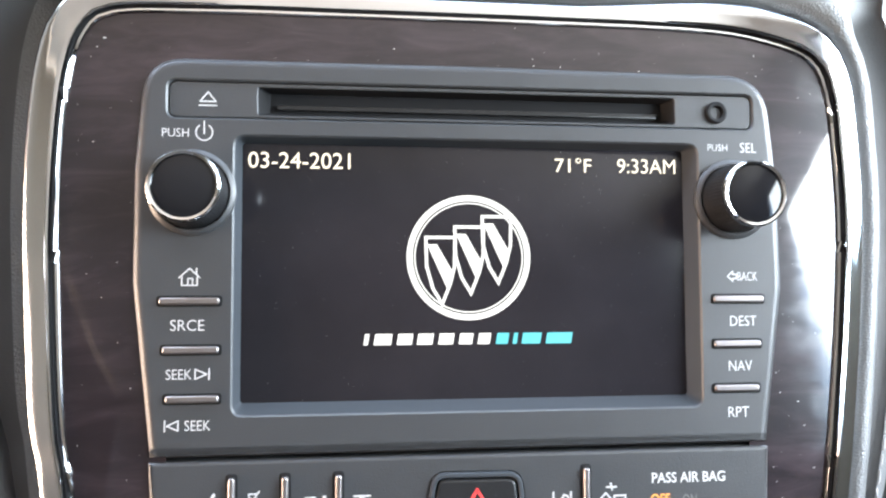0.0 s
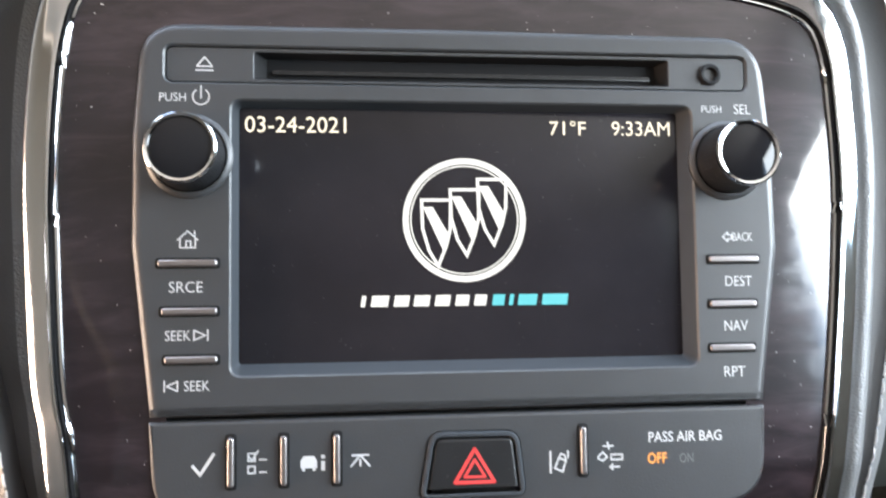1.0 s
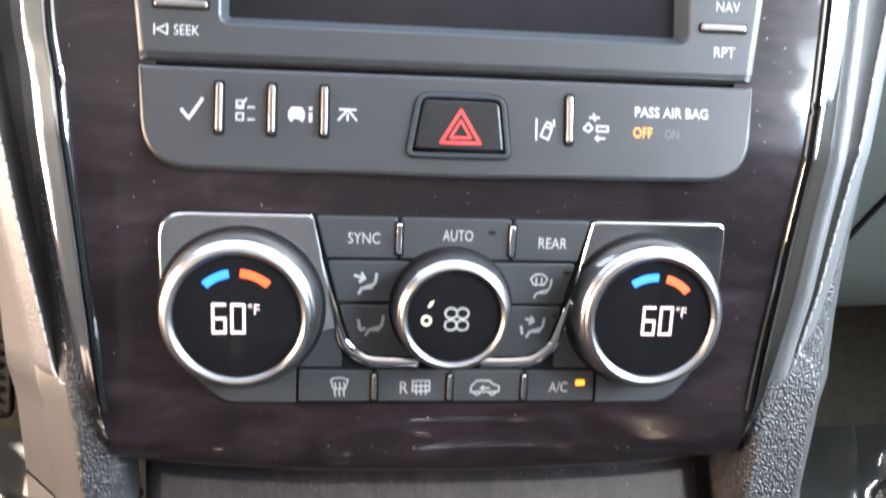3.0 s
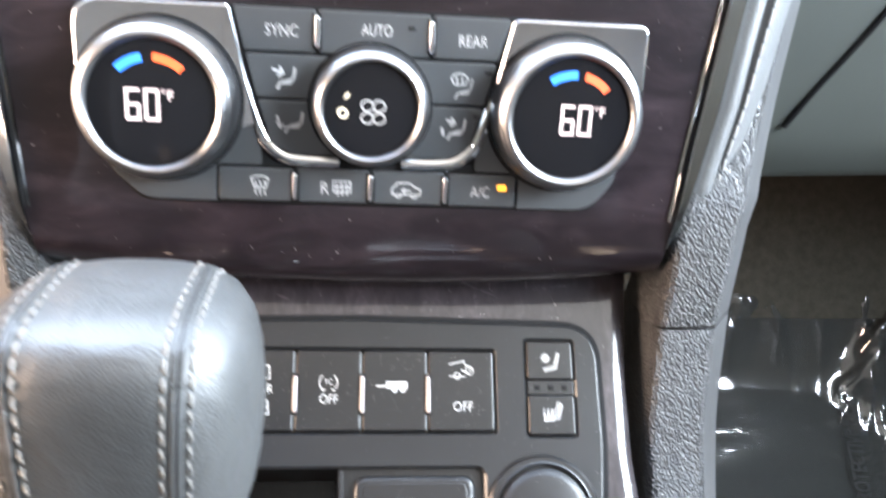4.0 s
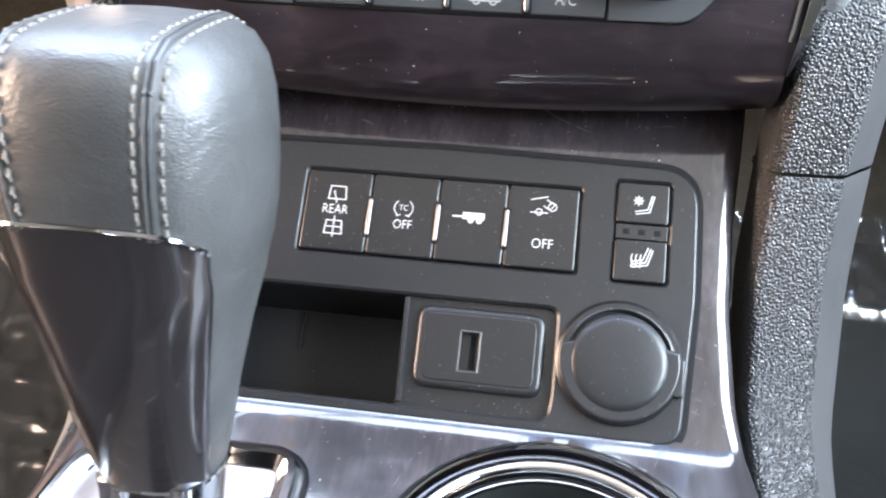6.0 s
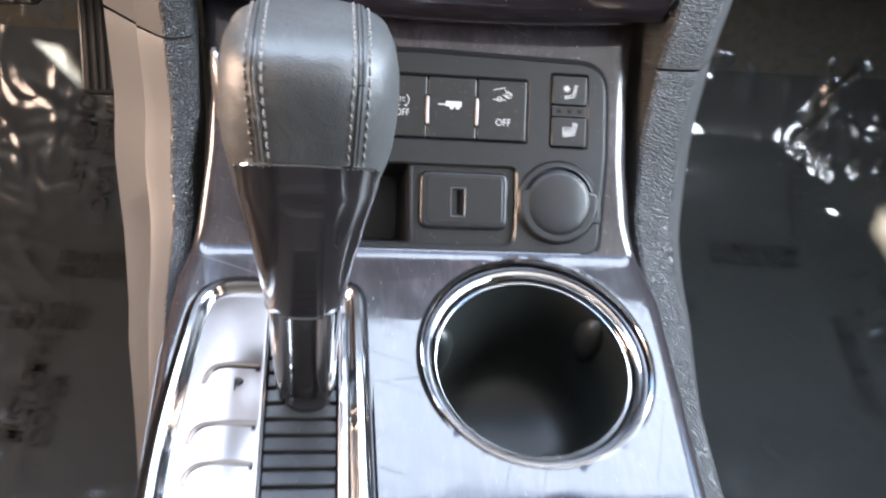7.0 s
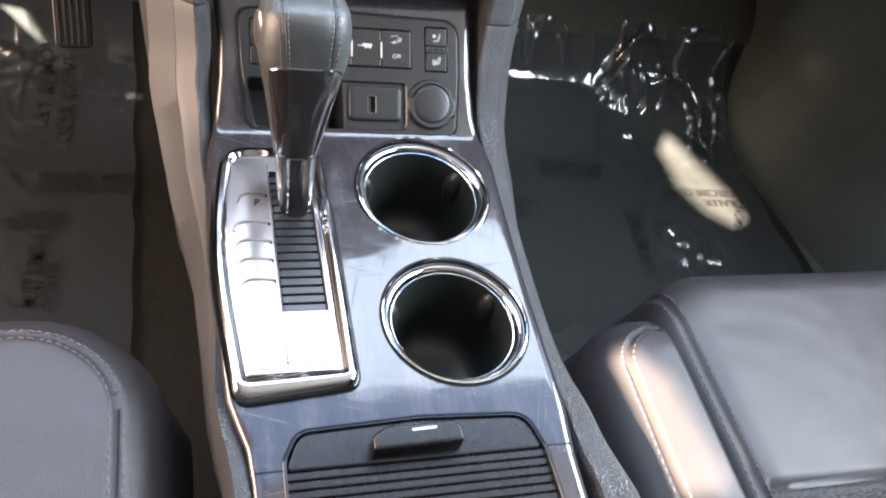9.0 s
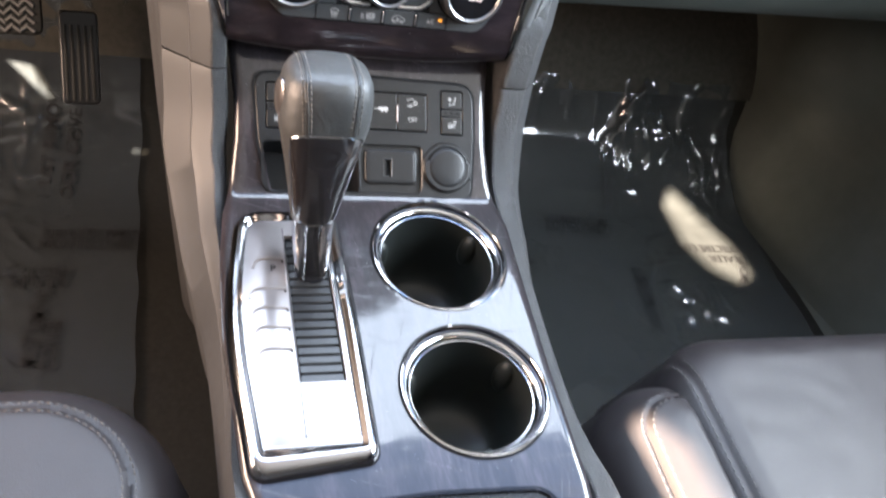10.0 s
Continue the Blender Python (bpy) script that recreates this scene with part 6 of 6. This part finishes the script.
def right_crumple(x, y):
    """Creased along its far edge, in one bunched patch, and a little beside the sill and the sunlit strip."""
    edge = 1.1 * max(0.0, min(1.0, (y - 0.505) / 0.014)) * (1.0 if x < 0.40 else 0.6)
    patch = 3.6 * math.exp(-(((x - 0.505) / 0.058) ** 2 + ((y - 0.508) / 0.036) ** 2) ** 2)
    specks = 0.7 * math.exp(-((x - 0.475) / 0.035) ** 2 - ((y - 0.26) / 0.06) ** 2) + 0.6 * math.exp(-((x - 0.52) / 0.03) ** 2 - ((y - 0.25) / 0.03) ** 2)
    strip = 0.5 * math.exp(-((x - 0.47) / 0.02) ** 2 - ((y - 0.42) / 0.05) ** 2)
    right = 0.5 * max(0.0, min(1.0, (x - 0.54) / 0.05)) * max(0.0, min(1.0, (y - 0.34) / 0.06))
    return 0.03 + (edge + patch + specks + strip + right) * (0.2 + 0.8 * min(1.0, max(0.0, (0.540 - y) / 0.014)))


right_film = cover(1, 0.15, 0.636, 0.02, 0.538, FILM_R, right_crumple)
for owner, words in ((left_film, [("DEALER  MUST", -201, 354, 98, 13, 0), ("PROTECTIVE C", -203, 338, 98, 13, 0), ("MUST REMOVE", -250, 465, 130, 13, 86), ("FLOOR COVER", -228, 450, 140, 13, 86), ("MUST REMOVE", -246, 230, 92, 14, 86), ("COVER", -231, 210, 60, 13, 86), ("PROTECTIVE", -265, 300, 86, 12, 180), ("DEALER", -250, 286, 52, 12, 180)]),
                     (right_film, [("PROTECTIVE COVER", 548, 334, 118, 13, 178), ("DEALER", 569, 315, 56, 12, 178), ("REMOVE", 580, 287, 52, 13, 64), ("MUST REMOVE", 376, 384, 86, 12, 176), ("PROTECTIVE", 371, 370, 84, 12, 176), ("PROTECTIVE COVER", 437, 452, 110, 14, 84), ("DEALER MUST REMOVE", 425, 255, 100, 14, 84), ("DEALER", 279, 321, 34, 12, 178), ("COVER", 277, 302, 30, 12, 178)])):
    for body, x, y, w, h, turn in words:
        ob = lettering(body, 0, 0, w, h, 0, FILMINK, owner, name="printed_line", turn=turn, fat=0.006)
        lean = math.atan2(floor_z(y * MM + 0.03) - floor_z(y * MM - 0.03), 0.06)
        ob.matrix_local = Matrix.Translation((x * MM, y * MM, (floor_z(y * MM + 0.03) + floor_z(y * MM - 0.03)) / 2 + 0.0125)) @ Matrix.Rotation(lean, 4, "X")


def box(bm, x0, x1, y0, y1, z0, z1, r=0.01):
    slab(bm, rrect(x0, y0, x1, y1, r, 3), z0, z1, r=min(r, (z1 - z0) / 3), n=3)


# lower dash: glovebox face over a dark knee space
gb = thing("glovebox", "grey glovebox with dark lower edge under the dashboard", "glovebox")
bm = bmesh.new()
prof = [(0.40, 0.329), (0.36, 0.312), (0.350, 0.309), (0.344, 0.315), (0.338, 0.340), (0.325, 0.40), (0.315, 0.46), (0.312, 0.54), (0.32, 0.60)]
sheet(bm, [[(x, y + 0.015 * (x - 0.14), z + (0.007 + 0.040 * (x - 0.14)) * max(0.0, (0.46 - z) / 0.15)) for y, z in prof] for x in [0.118 + 0.02 * i for i in range(31)]])
part("glovebox_lid", bm, GLOVE, gb, unit=1)
part("lid_seam", tube(bmesh.new(), smooth_path([(0.222, 0.3365, 0.355), (0.230, 0.3325, 0.376), (0.240, 0.3270, 0.400), (0.250, 0.3225, 0.424), (0.268, 0.3170, 0.470)], 0.006), 0.0016, 6), GAP, gb, unit=1)
# underside coloured far paler than the dash, a reflector for the film below
bm = bmesh.new()
sheet(bm, [[(x, y, z) for y, z in ((0.41, 0.336 + 0.03 * x), (0.50, 0.355), (0.72, 0.40))] for x in (0.118, 0.4, 0.74)])
part("underside", bm, PALE_UNDERSIDE, gb, unit=1)
bm = bmesh.new()
prof = [(0.30, 0.40), (0.33, 0.36), (0.45, 0.36), (0.72, 0.42)]
sheet(bm, [[(x, y, z) for y, z in prof] for x in (-0.74, -0.4, -0.118)])
solid("knee_panel", bm, MATT, "dark lower dash panel above the pedals", "dashboard", kind="structure", unit=1)

# pedals
ped = thing("brake_pedal", "brake pedal with zigzag rubber pad", "pedal", pose(-0.281, 0.425, 0.218, 62, 0, 4))
part("pedal_plate", slab(bmesh.new(), rrect(-43, -25, 43, 25, 8), -5, 0, r=2, n=3), MATT, ped)
for k in range(6):
    bm = bmesh.new()
    y = -19 + k * 7.6
    line = [(-37 + 6.1 * i, y + (2.6 if i % 2 else -2.6), 0.8) for i in range(13)]
    tube(bm, line, 1.9, 6)
    part("tread_ridge", bm, FAINT, ped, "rubber tread ridge")
bm = tube(bmesh.new(), [(0, 5, -5), (6, 60, -40), (10, 150, -60)], 7, 8)
part("pedal_arm", bm, GAP, ped)
acc = thing("accelerator_pedal", "narrow accelerator pedal with raised ridges", "pedal", pose(-0.212, 0.452, 0.135, 55, 0, 3))
part("pedal_plate", slab(bmesh.new(), rrect(-18, -34, 18, 58, 6), -6, 0, r=2, n=3), BUTTON, acc)
for k in range(5):
    part("ridge", slab(bmesh.new(), rrect(-14 + k * 6.2, -30, -11 + k * 6.2, 44, 1.2), -1, 1.6, r=0.8, n=2), MATT, acc)

# cabin shell: sills, kick panels, doors, roof
bm = bmesh.new()
rows = []
for i in range(40):
    y = -1.2 + 1.95 * i / 39
    b = 0.02 * math.sin(y * 3)
    rows.append([(0.64, y, -0.03), (0.665 + b * 0.3, y, -0.005), (0.69 + b * 0.4, y, 0.03), (0.70 + b * 0.4, y, 0.10), (0.72, y, 0.13), (0.75, y, 0.135)])
sheet(bm, rows)
solid("sill", bm, KICK, "dark plastic door sill along the passenger floor", "sill", kind="structure", unit=1, sharp=60)
bm = bmesh.new()
rows = []
run = smooth_path([(0.56, 0.70), (0.625, 0.655), (0.665, 0.58), (0.672, 0.48), (0.690, 0.36), (0.705, 0.22), (0.712, 0.0), (0.715, -0.5)], 0.02)
for i in range(26):
    z = -0.05 + 0.68 * i / 25
    lean = 0.035 * max(0, 0.12 - z) / 0.12 + 0.03 * max(0, z - 0.25)
    rows.append([(p.x - lean + 0.012 * math.exp(-((z - 0.20) / 0.07) ** 2) * math.exp(-((p.y - 0.47) / 0.08) ** 2) * -2.5, p.y - lean * 0.4, z) for p in run])
sheet(bm, rows)
solid("kick_panel", bm, KICK, "dark moulded kick panel beside the passenger footwell", "kick panel", kind="structure", unit=1, sharp=60)


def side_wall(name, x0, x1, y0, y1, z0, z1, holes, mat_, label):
    """Side of the cabin in the y-z plane, with openings right through."""
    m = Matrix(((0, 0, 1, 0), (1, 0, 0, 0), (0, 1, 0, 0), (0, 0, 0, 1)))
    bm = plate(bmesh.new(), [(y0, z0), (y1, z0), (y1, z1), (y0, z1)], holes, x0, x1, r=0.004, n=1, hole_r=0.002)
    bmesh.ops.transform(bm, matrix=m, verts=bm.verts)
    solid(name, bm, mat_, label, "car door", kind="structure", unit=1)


side_wall("wall_right", 0.755, 0.79, -1.7, 0.95, -0.1, 1.15, [[(-0.62, 0.64), (0.38, 0.64), (0.38, 1.05), (-0.62, 1.05)]], MATT, "passenger door with its window open")
# holes are no windows: each is projected back from the sun patch it casts
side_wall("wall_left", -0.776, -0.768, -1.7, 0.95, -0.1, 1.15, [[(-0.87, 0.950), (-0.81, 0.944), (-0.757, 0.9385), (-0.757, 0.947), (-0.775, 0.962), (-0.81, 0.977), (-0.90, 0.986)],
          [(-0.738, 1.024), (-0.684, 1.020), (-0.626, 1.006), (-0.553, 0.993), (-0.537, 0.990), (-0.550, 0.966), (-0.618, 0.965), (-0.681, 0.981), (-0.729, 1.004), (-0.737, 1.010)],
          [(0.166, 0.449), (0.143, 0.467), (0.098, 0.443)], [(0.010, 0.481), (-0.002, 0.487), (-0.005, 0.476)]], TAN, "unseen driver side of the cabin, with holes added to shape the sun patches")
bm = bmesh.new()
box(bm, -0.8, 0.8, -1.75, 0.19, 1.15, 1.19)
solid("ceiling", bm, HEADLINER, "pale cloth headliner over the cabin", "ceiling", kind="structure", unit=1)
bm = bmesh.new()
box(bm, -0.8, 0.8, -1.78, -1.74, -0.1, 1.19)
solid("wall_rear", bm, REAR, "grey trimmed rear end of the cabin", "wall", kind="structure", unit=1)
bm = bmesh.new()
box(bm, -0.8, 0.8, 0.74, 0.78, -0.1, 0.66)
solid("wall_front", bm, MATT, "dark bulkhead ahead of the footwells", "wall", kind="structure", unit=1)
bm = bmesh.new()
sheet(bm, [[(x, y, z) for y, z in ((0.262, 0.612), (0.30, 0.625), (0.40, 0.632), (0.55, 0.632), (0.76, 0.625))] for x in [-0.76 + 0.08 * i for i in range(20)]])
sheet(bm, [[(x, y, z) for y, z in ((0.30, 0.40), (0.262, 0.46), (0.255, 0.56), (0.262, 0.612))] for x in (-0.76, -0.4, -0.135)])
sheet(bm, [[(x, y, z) for y, z in ((0.32, 0.54), (0.29, 0.59), (0.262, 0.612))] for x in (0.14, 0.4, 0.76)])
solid("dash_top", bm, SMOOTH, "dark grey dashboard top under the windshield", "dashboard", kind="structure", unit=1, sharp=60)
